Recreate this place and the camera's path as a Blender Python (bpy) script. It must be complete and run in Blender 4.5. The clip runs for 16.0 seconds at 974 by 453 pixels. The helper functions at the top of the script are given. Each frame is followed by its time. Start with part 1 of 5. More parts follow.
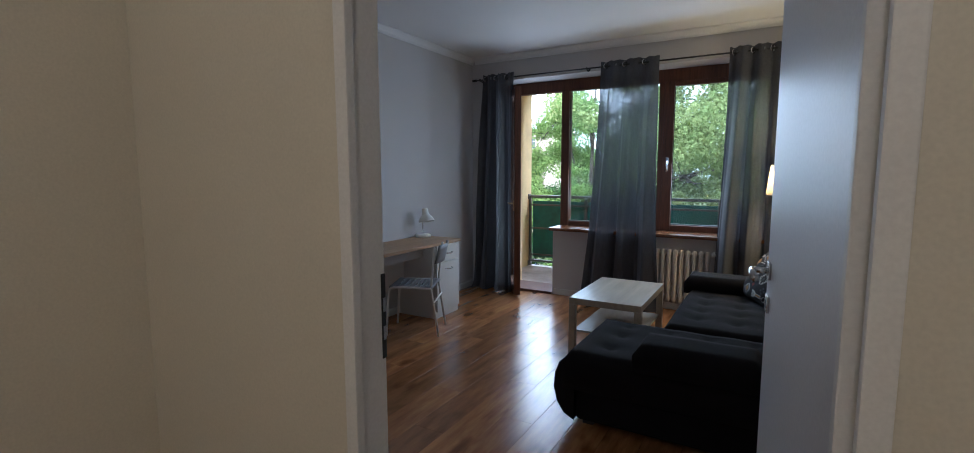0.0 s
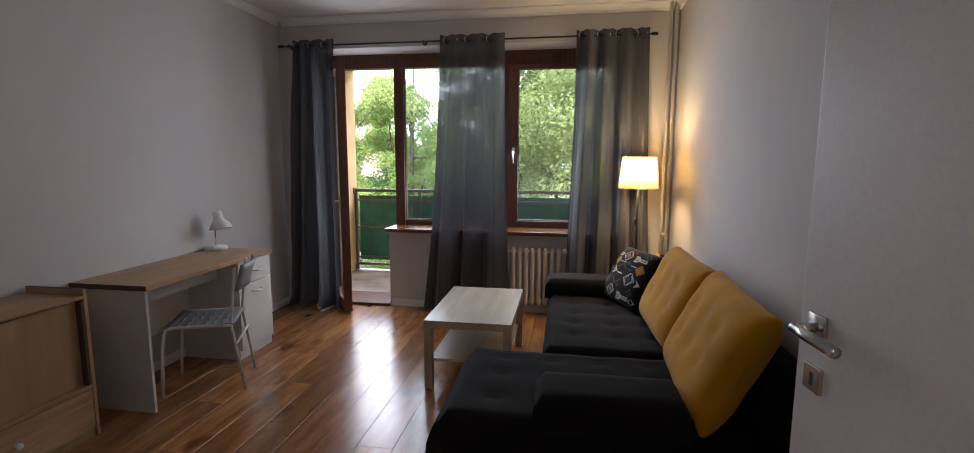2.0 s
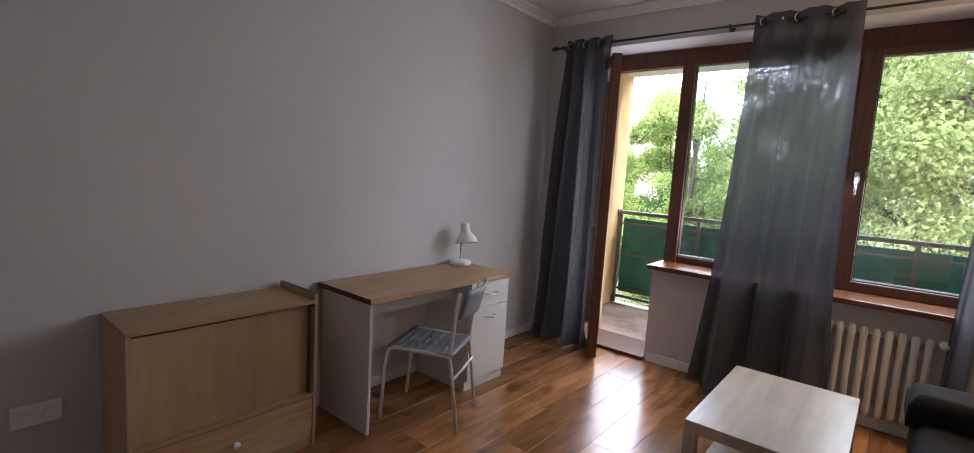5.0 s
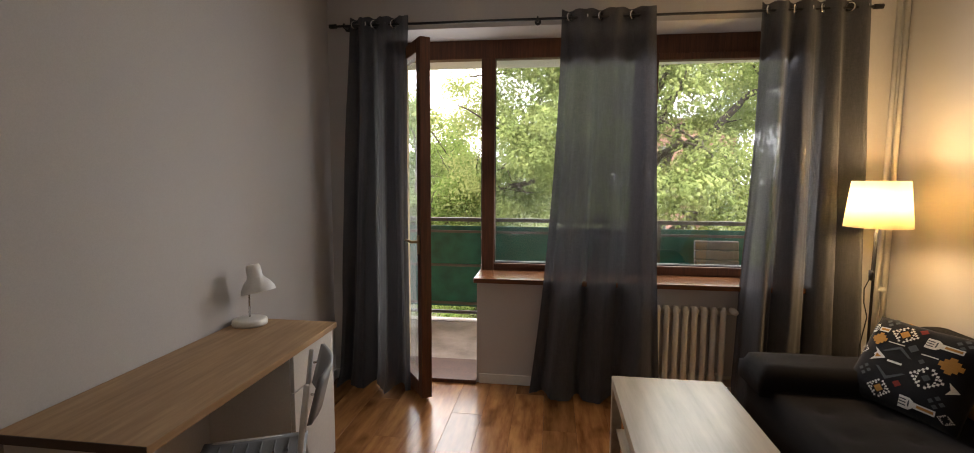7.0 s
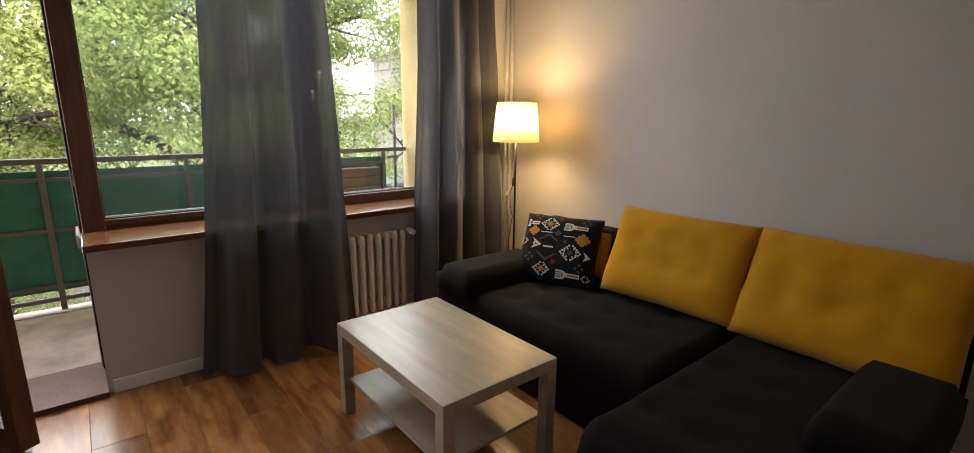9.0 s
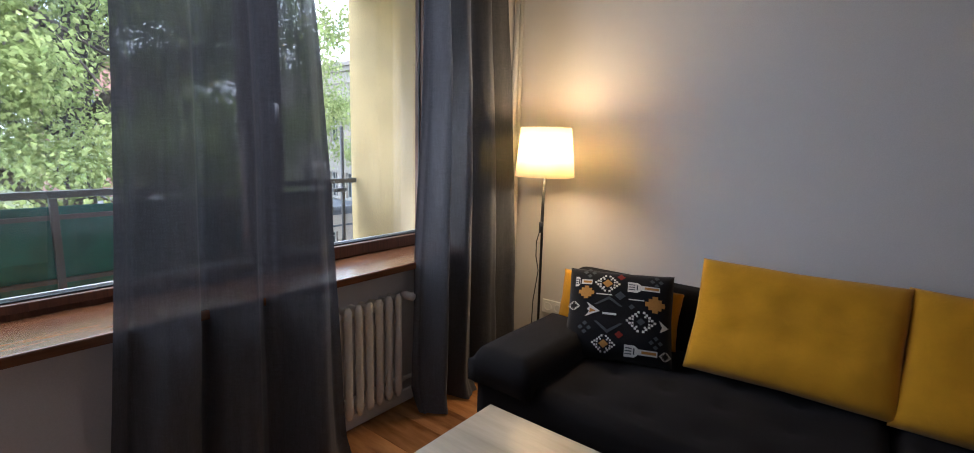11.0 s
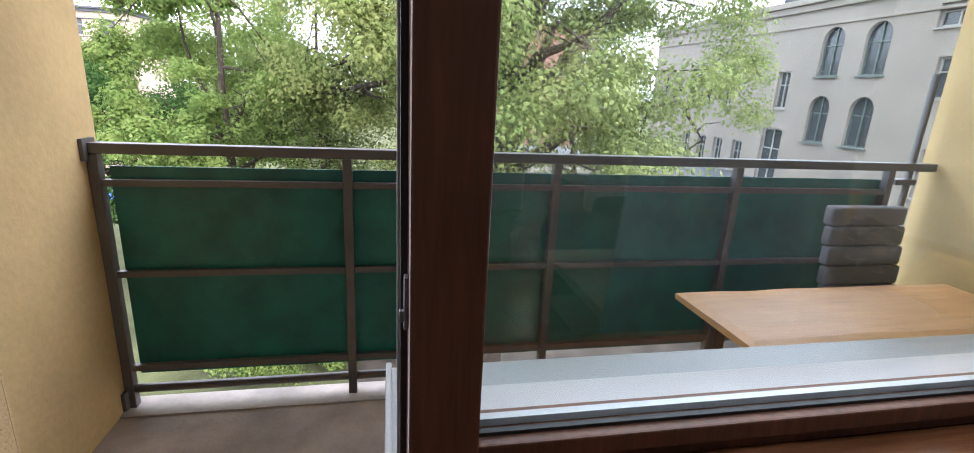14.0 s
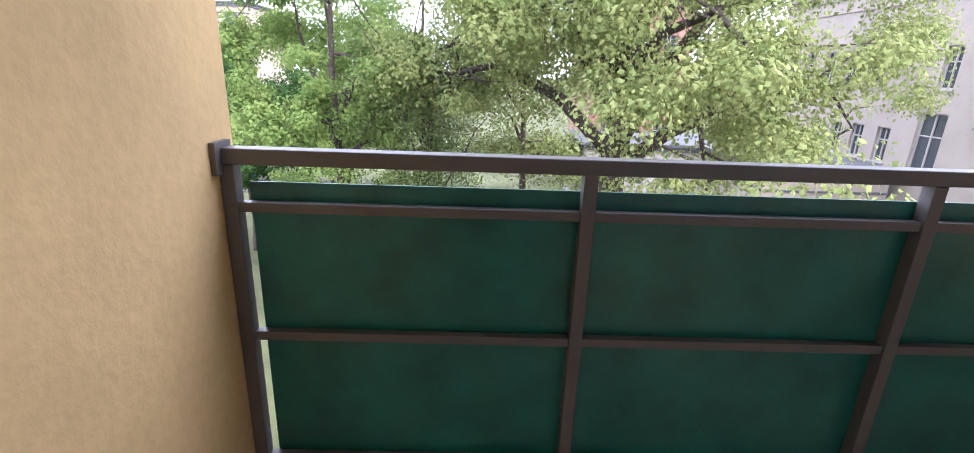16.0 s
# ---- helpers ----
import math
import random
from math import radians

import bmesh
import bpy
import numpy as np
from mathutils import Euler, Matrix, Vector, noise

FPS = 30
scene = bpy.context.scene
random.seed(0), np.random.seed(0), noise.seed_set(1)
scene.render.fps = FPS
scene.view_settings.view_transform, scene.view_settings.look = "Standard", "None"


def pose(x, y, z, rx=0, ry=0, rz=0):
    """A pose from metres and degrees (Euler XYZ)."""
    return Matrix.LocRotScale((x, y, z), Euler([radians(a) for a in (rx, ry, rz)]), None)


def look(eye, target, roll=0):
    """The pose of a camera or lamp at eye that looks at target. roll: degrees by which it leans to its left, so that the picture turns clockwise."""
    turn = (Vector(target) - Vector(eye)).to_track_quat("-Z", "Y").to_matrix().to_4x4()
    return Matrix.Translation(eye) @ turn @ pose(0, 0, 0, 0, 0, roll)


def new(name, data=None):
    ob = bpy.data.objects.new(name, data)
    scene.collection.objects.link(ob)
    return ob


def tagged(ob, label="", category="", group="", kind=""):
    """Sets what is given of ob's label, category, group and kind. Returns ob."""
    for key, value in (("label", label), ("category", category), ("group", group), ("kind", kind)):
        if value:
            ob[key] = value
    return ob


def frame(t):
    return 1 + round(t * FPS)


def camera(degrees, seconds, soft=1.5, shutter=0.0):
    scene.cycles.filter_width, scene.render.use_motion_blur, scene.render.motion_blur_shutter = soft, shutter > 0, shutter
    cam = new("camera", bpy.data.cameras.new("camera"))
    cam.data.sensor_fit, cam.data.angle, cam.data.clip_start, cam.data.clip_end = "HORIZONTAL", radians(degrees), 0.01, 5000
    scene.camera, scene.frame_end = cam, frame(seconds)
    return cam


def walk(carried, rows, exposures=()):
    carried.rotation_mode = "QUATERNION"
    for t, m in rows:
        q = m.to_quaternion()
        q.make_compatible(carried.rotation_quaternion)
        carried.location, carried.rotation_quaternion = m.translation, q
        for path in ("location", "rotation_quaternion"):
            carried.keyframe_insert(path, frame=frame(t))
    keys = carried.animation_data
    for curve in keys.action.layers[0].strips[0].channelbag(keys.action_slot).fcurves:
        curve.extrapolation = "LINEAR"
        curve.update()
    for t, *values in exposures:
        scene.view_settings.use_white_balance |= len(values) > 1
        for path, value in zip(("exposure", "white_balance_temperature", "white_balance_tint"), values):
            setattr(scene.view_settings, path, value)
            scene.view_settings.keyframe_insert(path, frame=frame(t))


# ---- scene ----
cam = camera(89.4, 16.0, soft=0.9)
PATH = [
    (0, (0.154, 0.342, 1.418), (-0.841, 2.063, 1.199), -0.1),
    (0.5, (-0.048, 0.451, 1.428), (-0.725, 2.321, 1.216), -0.3),
    (1, (-0.214, 0.609, 1.468), (-0.627, 2.553, 1.24), -0.4),
    (1.5, (-0.285, 0.807, 1.49), (-0.615, 2.762, 1.223), -0.1),
    (2, (-0.319, 1.031, 1.433), (-0.627, 2.99, 1.172), 0.2),
    (2.5, (-0.348, 1.179, 1.431), (-0.808, 3.111, 1.193), 0.5),
    (3, (-0.372, 1.331, 1.442), (-1.163, 3.154, 1.213), 1.8),
    (3.5, (-0.352, 1.483, 1.433), (-1.503, 3.098, 1.179), 3.3),
    (3.7, (-0.336, 1.542, 1.422), (-1.621, 3.051, 1.154), 3.8),
    (5.8, (-0.919, 1.956, 1.462), (-2.113, 3.555, 1.321), 1.9),
    (6, (-1.013, 1.99, 1.471), (-2.069, 3.683, 1.341), 1.6),
    (6.5, (-1.253, 2.089, 1.478), (-1.93, 3.966, 1.335), 0.6),
    (7, (-1.496, 2.2, 1.475), (-1.757, 4.174, 1.283), 0.3),
    (7.5, (-1.682, 2.332, 1.412), (-1.534, 4.313, 1.18), 0.1),
    (8, (-1.862, 2.452, 1.396), (-1.282, 4.344, 1.104), -0.0),
    (8.5, (-1.954, 2.542, 1.406), (-1.001, 4.254, 1.004), 0.1),
    (8.7, (-1.991, 2.601, 1.38), (-0.894, 4.213, 0.939), 0.1),
    (11, (-1.943, 3.753, 1.386), (-0.398, 4.979, 1.055), 1.5),
    (11.5, (-1.968, 4.172, 1.387), (-0.525, 5.528, 1.103), 0.9),
    (12.5, (-1.956, 4.872, 1.41), (-0.598, 6.299, 1.065), -0.2),
    (13, (-1.966, 5.119, 1.413), (-0.676, 6.591, 1.002), 1.0),
    (13.5, (-1.958, 5.201, 1.371), (-1.053, 6.928, 0.925), 2.9),
    (14, (-2.043, 5.298, 1.315), (-1.655, 7.187, 0.784), 2.9),
    (14.5, (-2.231, 5.416, 1.318), (-2.283, 7.295, 0.635), 1.7),
    (15, (-2.319, 5.631, 1.256), (-2.45, 7.446, 0.426), 3.1),
    (15.5, (-2.423, 5.883, 1.26), (-2.469, 7.713, 0.456), 3.3),
    (16, (-2.497, 6.133, 1.264), (-2.449, 8.039, 0.661), 2.1),
]
EXPOSURES = [(0, 2.3, 5300, 11), (0.5, 2.25, 5450, 13), (1, 2.25, 6000, 18), (1.5, 2.55, 6400, 21), (2, 2.55, 6400, 20), (3.5, 2.75, 6250, 17), (6, 2.9, 6700, 26), (6.5, 2.8, 7250, 23), (7, 2.45, 7800, 20), (7.5, 2.35, 7800, 19), (8.7, 2.5, 7600, 17), (11, 2.35, 6000, 19), (11.5, 2.1, 5600, 19), (12.5, 2.1, 5550, 17), (13.3, 2.15, 5650, 18), (14, 1.95, 6400, 19), (14.5, 2.35, 7000, 21), (15, 2.3, 6700, 19), (16, 2.05, 5950, 26)]
walk(cam, [(t, look(eye, target, roll)) for t, eye, target, roll in PATH], EXPOSURES)

# ---- world, sun, lamps ----
world = bpy.data.worlds.new("sky")
scene.world = world
world.use_nodes = True
wn, wl = world.node_tree.nodes, world.node_tree.links
wn.clear()
sky = wn.new("ShaderNodeTexSky")
sky.sky_type = "NISHITA"
sky.sun_disc = False
sky.sun_elevation, sky.sun_rotation = radians(38), radians(150)
sky.air_density, sky.dust_density = 1.0, 6.0
cloud = wn.new("ShaderNodeMix")
cloud.data_type = "RGBA"
cloud.inputs[0].default_value = 0.75
wl.new(sky.outputs[0], cloud.inputs[6])
cloud.inputs[7].default_value = (11.3, 12.2, 13.6, 1)
wb = wn.new("ShaderNodeBackground")
wb.inputs[1].default_value = 0.15
wo = wn.new("ShaderNodeOutputWorld")
wl.new(cloud.outputs[2], wb.inputs[0])
wl.new(wb.outputs[0], wo.inputs[0])
sun = new("sun", bpy.data.lights.new("sun", "SUN"))
sun.data.energy, sun.data.angle, sun.data.color = 1.25, radians(25), (1, 0.97, 0.92)
sun.matrix_world = look((0, 0, 40), (0 - 12, 22, 8))


def point_lamp(name, at, watts, colour, radius):
    ob = new(name, bpy.data.lights.new(name, "POINT"))
    ob.data.energy, ob.data.color, ob.data.shadow_soft_size = watts, colour, radius
    ob.location = at
    return ob


LAMP = (0.265, 5.13)
point_lamp("floor_lamp_bulb", (LAMP[0], LAMP[1], 1.375), 5.2, (1, 0.75, 0.39), 0.085)
point_lamp("hall_bulb", (0.15, -0.75, 2.45), 3.1, (1, 0.86, 0.70), 0.10)


def daylight(name, at, target, wide, high, watts):
    ob = new(name, bpy.data.lights.new(name, "AREA"))
    ob.data.shape, ob.data.size, ob.data.size_y = "RECTANGLE", wide, high
    ob.data.energy, ob.data.color = watts, (0.80, 0.90, 1.0)
    ob.matrix_world = look(at, target)


daylight("window_daylight", (-0.92, 5.80, 1.62), (-0.92, 1.6, -0.4), 1.85, 1.35, 7.8)
daylight("balcony_door_daylight", (-2.33, 5.93, 1.25), (-2.25, 2.4, 1.25), 0.56, 1.9, 2.4)


# ---- materials ----
def shader(name, rough=0.5, metal=0.0):
    m = bpy.data.materials.new(name)
    m.use_nodes = True
    n, l = m.node_tree.nodes, m.node_tree.links
    b = n["Principled BSDF"]
    b.inputs["Roughness"].default_value, b.inputs["Metallic"].default_value = rough, metal
    return m, n, l, b


def noise_tex(n, l, scale, detail=4, stretch=(1, 1, 1), rough=0.55, vec=None):
    if vec is None:
        tc = n.new("ShaderNodeTexCoord")
        vec = tc.outputs["Object"]
    mp = n.new("ShaderNodeMapping")
    mp.inputs["Scale"].default_value = stretch
    l.new(vec, mp.inputs[0])
    t = n.new("ShaderNodeTexNoise")
    t.inputs["Scale"].default_value, t.inputs["Detail"].default_value = scale, detail
    t.inputs["Roughness"].default_value = rough
    l.new(mp.outputs[0], t.inputs["Vector"])
    return t


def ramp(n, l, fac, stops):
    r = n.new("ShaderNodeValToRGB")
    while len(r.color_ramp.elements) < len(stops):
        r.color_ramp.elements.new(0.5)
    for e, (p, c) in zip(r.color_ramp.elements, stops):
        e.position, e.color = p, (*c, 1)
    l.new(fac, r.inputs[0])
    return r


def mixed(n, l, fac, a, b, how="MIX"):
    x = n.new("ShaderNodeMix")
    x.data_type, x.blend_type = "RGBA", how
    for v, i in ((fac, 0), (a, 6), (b, 7)):
        if isinstance(v, (int, float)):
            x.inputs[i].default_value = v
        elif isinstance(v, tuple):
            x.inputs[i].default_value = (*v, 1)
        else:
            l.new(v, x.inputs[i])
    return x.outputs[2]


def bump(n, l, b, height, strength, dist=0.002):
    u = n.new("ShaderNodeBump")
    u.inputs["Strength"].default_value, u.inputs["Distance"].default_value = strength, dist
    l.new(height, u.inputs["Height"])
    l.new(u.outputs[0], b.inputs["Normal"])


def tint(c, f):
    return tuple(min(1, v * f) for v in c)


def paint(name, colour, rough=0.6, spread=0.06, scale=3.0, grain=120, relief=0.15, metal=0.0, dist=0.002, stretch=(1, 1, 1)):
    """A painted or plain surface: broad uneven tone, fine grain and relief."""
    m, n, l, b = shader(name, rough, metal)
    big = noise_tex(n, l, scale, 6, stretch)
    fine = noise_tex(n, l, grain, 3)
    c = ramp(n, l, big.outputs[0], [(0.3, tint(colour, 1 - spread)), (0.7, tint(colour, 1 + spread))])
    d = ramp(n, l, fine.outputs[0], [(0.25, (0.9, 0.9, 0.9)), (0.75, (1, 1, 1))])
    l.new(mixed(n, l, 1.0, c.outputs[0], d.outputs[0], "MULTIPLY"), b.inputs["Base Color"])
    rr = n.new("ShaderNodeMapRange")
    rr.inputs[3].default_value, rr.inputs[4].default_value = max(0, rough - 0.08), min(1, rough + 0.08)
    l.new(big.outputs[0], rr.inputs[0])
    l.new(rr.outputs[0], b.inputs["Roughness"])
    bump(n, l, b, fine.outputs[0], relief, dist)
    return m


def wood(name, dark, light, rough=0.4, along=1, scale=6.0, stretch=14.0, relief=0.08, vary=0.0, knots=False):
    """Grain that runs along one of the object's axes."""
    m, n, l, b = shader(name, rough)
    tc = n.new("ShaderNodeTexCoord")
    vec = tc.outputs["Object"]
    oi = n.new("ShaderNodeObjectInfo")
    if vary:
        add = n.new("ShaderNodeVectorMath")
        add.operation = "MULTIPLY_ADD"
        l.new(oi.outputs["Random"], add.inputs[0])
        add.inputs[1].default_value = (37, 53, 11)
        l.new(vec, add.inputs[2])
        vec = add.outputs[0]
    st = [stretch, stretch, stretch]
    st[along] = 1.0
    g = noise_tex(n, l, scale, 8, tuple(st), 0.62, vec)
    broad = noise_tex(n, l, scale * 0.35, 3, tuple(1 + (s - 1) * 0.25 for s in st), 0.5, vec)
    c = ramp(n, l, g.outputs[0], [(0.28, dark), (0.72, light)])
    c2 = ramp(n, l, broad.outputs[0], [(0.3, (0.72, 0.70, 0.68)), (0.7, (1.05, 1.04, 1.02))])
    col = mixed(n, l, 1.0, c.outputs[0], c2.outputs[0], "MULTIPLY")
    if knots:
        k = noise_tex(n, l, 3.2, 2, tuple(1 + (s - 1) * 0.16 for s in st), 0.5, vec)
        kr = ramp(n, l, k.outputs[0], [(0.60, (1, 1, 1)), (0.74, (0.50, 0.42, 0.36))])
        col = mixed(n, l, 1.0, col, kr.outputs[0], "MULTIPLY")
    if vary:
        v = ramp(n, l, oi.outputs["Random"], [(0.0, (1 - vary,) * 3), (1.0, (1 + vary * 0.5,) * 3)])
        col = mixed(n, l, 1.0, col, v.outputs[0], "MULTIPLY")
    l.new(col, b.inputs["Base Color"])
    bump(n, l, b, g.outputs[0], relief, 0.001)
    return m


def fabric(name, colour, weave=900, rough=0.9, spread=0.15, relief=0.5, sheen=0.2):
    m, n, l, b = shader(name, rough)
    big = noise_tex(n, l, 5, 4)
    fine = noise_tex(n, l, weave, 2)
    c = ramp(n, l, big.outputs[0], [(0.3, tint(colour, 1 - spread)), (0.7, tint(colour, 1 + spread))])
    d = ramp(n, l, fine.outputs[0], [(0.3, (0.65, 0.65, 0.65)), (0.7, (1.1, 1.1, 1.1))])
    l.new(mixed(n, l, 1.0, c.outputs[0], d.outputs[0], "MULTIPLY"), b.inputs["Base Color"])
    b.inputs["Specular IOR Level"].default_value = 0.15
    b.inputs["Sheen Weight"].default_value = sheen
    b.inputs["Sheen Roughness"].default_value = 0.5
    bump(n, l, b, fine.outputs[0], relief, 0.0015)
    return m


def metal(name, colour, rough=0.3):
    return paint(name, colour, rough, 0.05, 8, 300, 0.03, 1.0)


def glass(name, colour=(1, 1, 1)):
    m, n, l, b = shader(name, 0.0)
    out = n["Material Output"]
    tr, gl, mx = n.new("ShaderNodeBsdfTransparent"), n.new("ShaderNodeBsdfGlossy"), n.new("ShaderNodeMixShader")
    tr.inputs[0].default_value = (*colour, 1)
    gl.inputs["Roughness"].default_value = 0.01
    lw, pw, ad = n.new("ShaderNodeLayerWeight"), n.new("ShaderNodeMath"), n.new("ShaderNodeMath")
    pw.operation, ad.operation = "POWER", "MULTIPLY_ADD"
    l.new(lw.outputs["Facing"], pw.inputs[0])
    pw.inputs[1].default_value = 4.0
    l.new(pw.outputs[0], ad.inputs[0])
    ad.inputs[1].default_value, ad.inputs[2].default_value = 0.5, 0.085
    l.new(ad.outputs[0], mx.inputs[0])
    l.new(tr.outputs[0], mx.inputs[1])
    l.new(gl.outputs[0], mx.inputs[2])
    l.new(mx.outputs[0], out.inputs[0])
    return m


def curtain_cloth(name, colour):
    """A loosely woven grey cloth that lets some of the light and view through."""
    m, n, l, b = shader(name, 0.85)
    out = n["Material Output"]
    fine = noise_tex(n, l, 620, 2, (1, 1, 0.45))
    big = noise_tex(n, l, 4, 3, (1, 1, 0.3))
    c = ramp(n, l, fine.outputs[0], [(0.3, tint(colour, 0.8)), (0.7, tint(colour, 1.15))])
    c2 = ramp(n, l, big.outputs[0], [(0.3, (0.9, 0.9, 0.9)), (0.7, (1.05, 1.05, 1.05))])
    slub = noise_tex(n, l, 190, 3, (1, 1, 0.07))
    weft = noise_tex(n, l, 230, 3, (0.12, 0.12, 1))
    c3 = ramp(n, l, slub.outputs[0], [(0.32, (0.86, 0.86, 0.86)), (0.68, (1.12, 1.12, 1.12))])
    c4 = ramp(n, l, weft.outputs[0], [(0.32, (0.88, 0.88, 0.88)), (0.68, (1.10, 1.10, 1.10))])
    col = mixed(n, l, 1.0, c.outputs[0], c2.outputs[0], "MULTIPLY")
    col = mixed(n, l, 1.0, mixed(n, l, 1.0, col, c3.outputs[0], "MULTIPLY"), c4.outputs[0], "MULTIPLY")
    l.new(col, b.inputs["Base Color"])
    b.inputs["Sheen Weight"].default_value = 0.15
    ts, tp = n.new("ShaderNodeBsdfTranslucent"), n.new("ShaderNodeBsdfTransparent")
    l.new(col, ts.inputs[0])
    m1, m2 = n.new("ShaderNodeMixShader"), n.new("ShaderNodeMixShader")
    m1.inputs[0].default_value = 0.15
    l.new(b.outputs[0], m1.inputs[1])
    l.new(ts.outputs[0], m1.inputs[2])
    hole = n.new("ShaderNodeMapRange")
    l.new(fine.outputs[0], hole.inputs[0])
    hole.inputs[1].default_value, hole.inputs[2].default_value = 0.35, 0.65
    hole.inputs[3].default_value, hole.inputs[4].default_value = 0.125, 0.015
    l.new(hole.outputs[0], m2.inputs[0])
    l.new(m1.outputs[0], m2.inputs[1])
    l.new(tp.outputs[0], m2.inputs[2])
    l.new(m2.outputs[0], out.inputs[0])
    bump(n, l, b, fine.outputs[0], 0.3, 0.001)
    return m


WALL = paint("wall_paint", (0.565, 0.54, 0.525), 0.75, 0.03, 1.2, 220, 0.25)
WHITE = paint("white_paint", (0.78, 0.77, 0.75), 0.55, 0.03, 2, 160, 0.1)
CEIL = paint("ceiling_paint", (0.76, 0.75, 0.74), 0.85, 0.03, 1.5, 200, 0.15)
HALL = paint("hall_paint", (0.70, 0.65, 0.54), 0.55, 0.03, 1.2, 160, 0.12)
LEAF = paint("door_lacquer", (0.74, 0.74, 0.75), 0.38, 0.02, 2, 90, 0.04)
LAMINATE = wood("floor_laminate", (0.20, 0.072, 0.023), (0.58, 0.272, 0.102), 0.22, 1, 2.2, 6.5, 0.05, 0.35, True)
BROWN = wood("window_frame_wood", (0.075, 0.025, 0.010), (0.17, 0.060, 0.025), 0.55, 2, 5, 16, 0.1)
SILLWOOD = wood("sill_wood", (0.10, 0.036, 0.016), (0.21, 0.085, 0.036), 0.20, 0, 5, 16, 0.08)
OAK = wood("light_oak_board", (0.36, 0.215, 0.11), (0.56, 0.365, 0.205), 0.45, 1, 3.5, 14, 0.06)
OAKV = wood("light_oak_front", (0.36, 0.225, 0.12), (0.50, 0.335, 0.19), 0.45, 2, 1.6, 8, 0.06)
BIRCH = wood("pale_birch_foil", (0.40, 0.335, 0.245), (0.58, 0.50, 0.39), 0.32, 1, 2.2, 9, 0.03)
WHITEBOARD = paint("white_board", (0.72, 0.70, 0.66), 0.4, 0.02, 2, 100, 0.03)
EDGE = paint("dark_board_edge", (0.08, 0.05, 0.035), 0.5, 0.1, 8, 100, 0.1)
SOFA = fabric("sofa_fabric", (0.0098, 0.0080, 0.0082), 700, 0.95, 0.15, 0.6, 0.02)
YELLOW = fabric("yellow_velvet", (0.61, 0.282, 0.009), 500, 0.85, 0.16, 0.4, 0.18)
CURTAIN = curtain_cloth("curtain_cloth", (0.072, 0.073, 0.082))
BLACKMETAL = paint("black_metal", (0.012, 0.012, 0.013), 0.4, 0.1, 10, 200, 0.05)
BRASS = metal("dull_brass", (0.42, 0.30, 0.15), 0.35)
CHROME = metal("brushed_chrome", (0.62, 0.62, 0.62), 0.25)
RADIATOR = paint("radiator_enamel", (0.72, 0.69, 0.62), 0.35, 0.04, 6, 60, 0.06)
PLASTIC = paint("white_plastic", (0.80, 0.79, 0.75), 0.35, 0.02, 5, 100, 0.02)
GLASS = glass("window_glass", (0.93, 0.985, 0.99))
RUBBER = paint("black_gasket", (0.010, 0.010, 0.010), 0.6, 0.1, 20, 200, 0.1)
ALU = paint("white_window_profile", (0.45, 0.455, 0.46), 0.35, 0.02, 6, 100, 0.02)
PROFILE = paint("dull_grey_profile", (0.26, 0.25, 0.24), 0.4, 0.08, 6, 100, 0.05)
OUTERSILL = paint("grey_white_sill_metal", (0.33, 0.35, 0.34), 0.4, 0.03, 6, 100, 0.02)
def pitted(name, colour):
    """Rough sprayed render: uneven tone, grains and small dark pits."""
    m, n, l, b = shader(name, 0.95)
    big = noise_tex(n, l, 2.2, 5)
    pits = noise_tex(n, l, 165, 4)
    c = ramp(n, l, big.outputs[0], [(0.3, tint(colour, 0.88)), (0.7, tint(colour, 1.1))])
    d = ramp(n, l, pits.outputs[0], [(0.29, (0.50, 0.44, 0.36)), (0.39, (0.94, 0.93, 0.91)), (0.7, (1.06, 1.06, 1.06))])
    l.new(mixed(n, l, 1.0, c.outputs[0], d.outputs[0], "MULTIPLY"), b.inputs["Base Color"])
    bump(n, l, b, pits.outputs[0], 0.7, 0.004)
    return m


STUCCO = pitted("rough_yellow_stucco", (0.72, 0.53, 0.285))
SMOOTH = paint("smooth_yellow_render", (0.66, 0.475, 0.225), 0.85, 0.14, 2.6, 40, 0.35, 0, 0.006)
CONCRETE = paint("balcony_concrete", (0.31, 0.25, 0.205), 0.7, 0.42, 3.6, 60, 0.6, 0, 0.004)
RAIL = paint("grey_rail_paint", (0.115, 0.110, 0.110), 0.45, 0.12, 6, 120, 0.2)
GREEN = paint("green_fibre_panel", (0.008, 0.138, 0.118), 0.36, 0.30, 8, 90, 0.25, 0.0, 0.002, (0.75, 1, 0.7))
SHADE, _n, _l, _b = shader("lamp_shade", 0.8)
_b.inputs["Base Color"].default_value = (0.85, 0.78, 0.62, 1)
_t, _x = _n.new("ShaderNodeBsdfTranslucent"), _n.new("ShaderNodeMixShader")
_t.inputs[0].default_value = (0.86, 0.76, 0.56, 1)
_x.inputs[0].default_value = 0.68
_l.new(_b.outputs[0], _x.inputs[1])
_l.new(_t.outputs[0], _x.inputs[2])
_l.new(_x.outputs[0], _n["Material Output"].inputs[0])


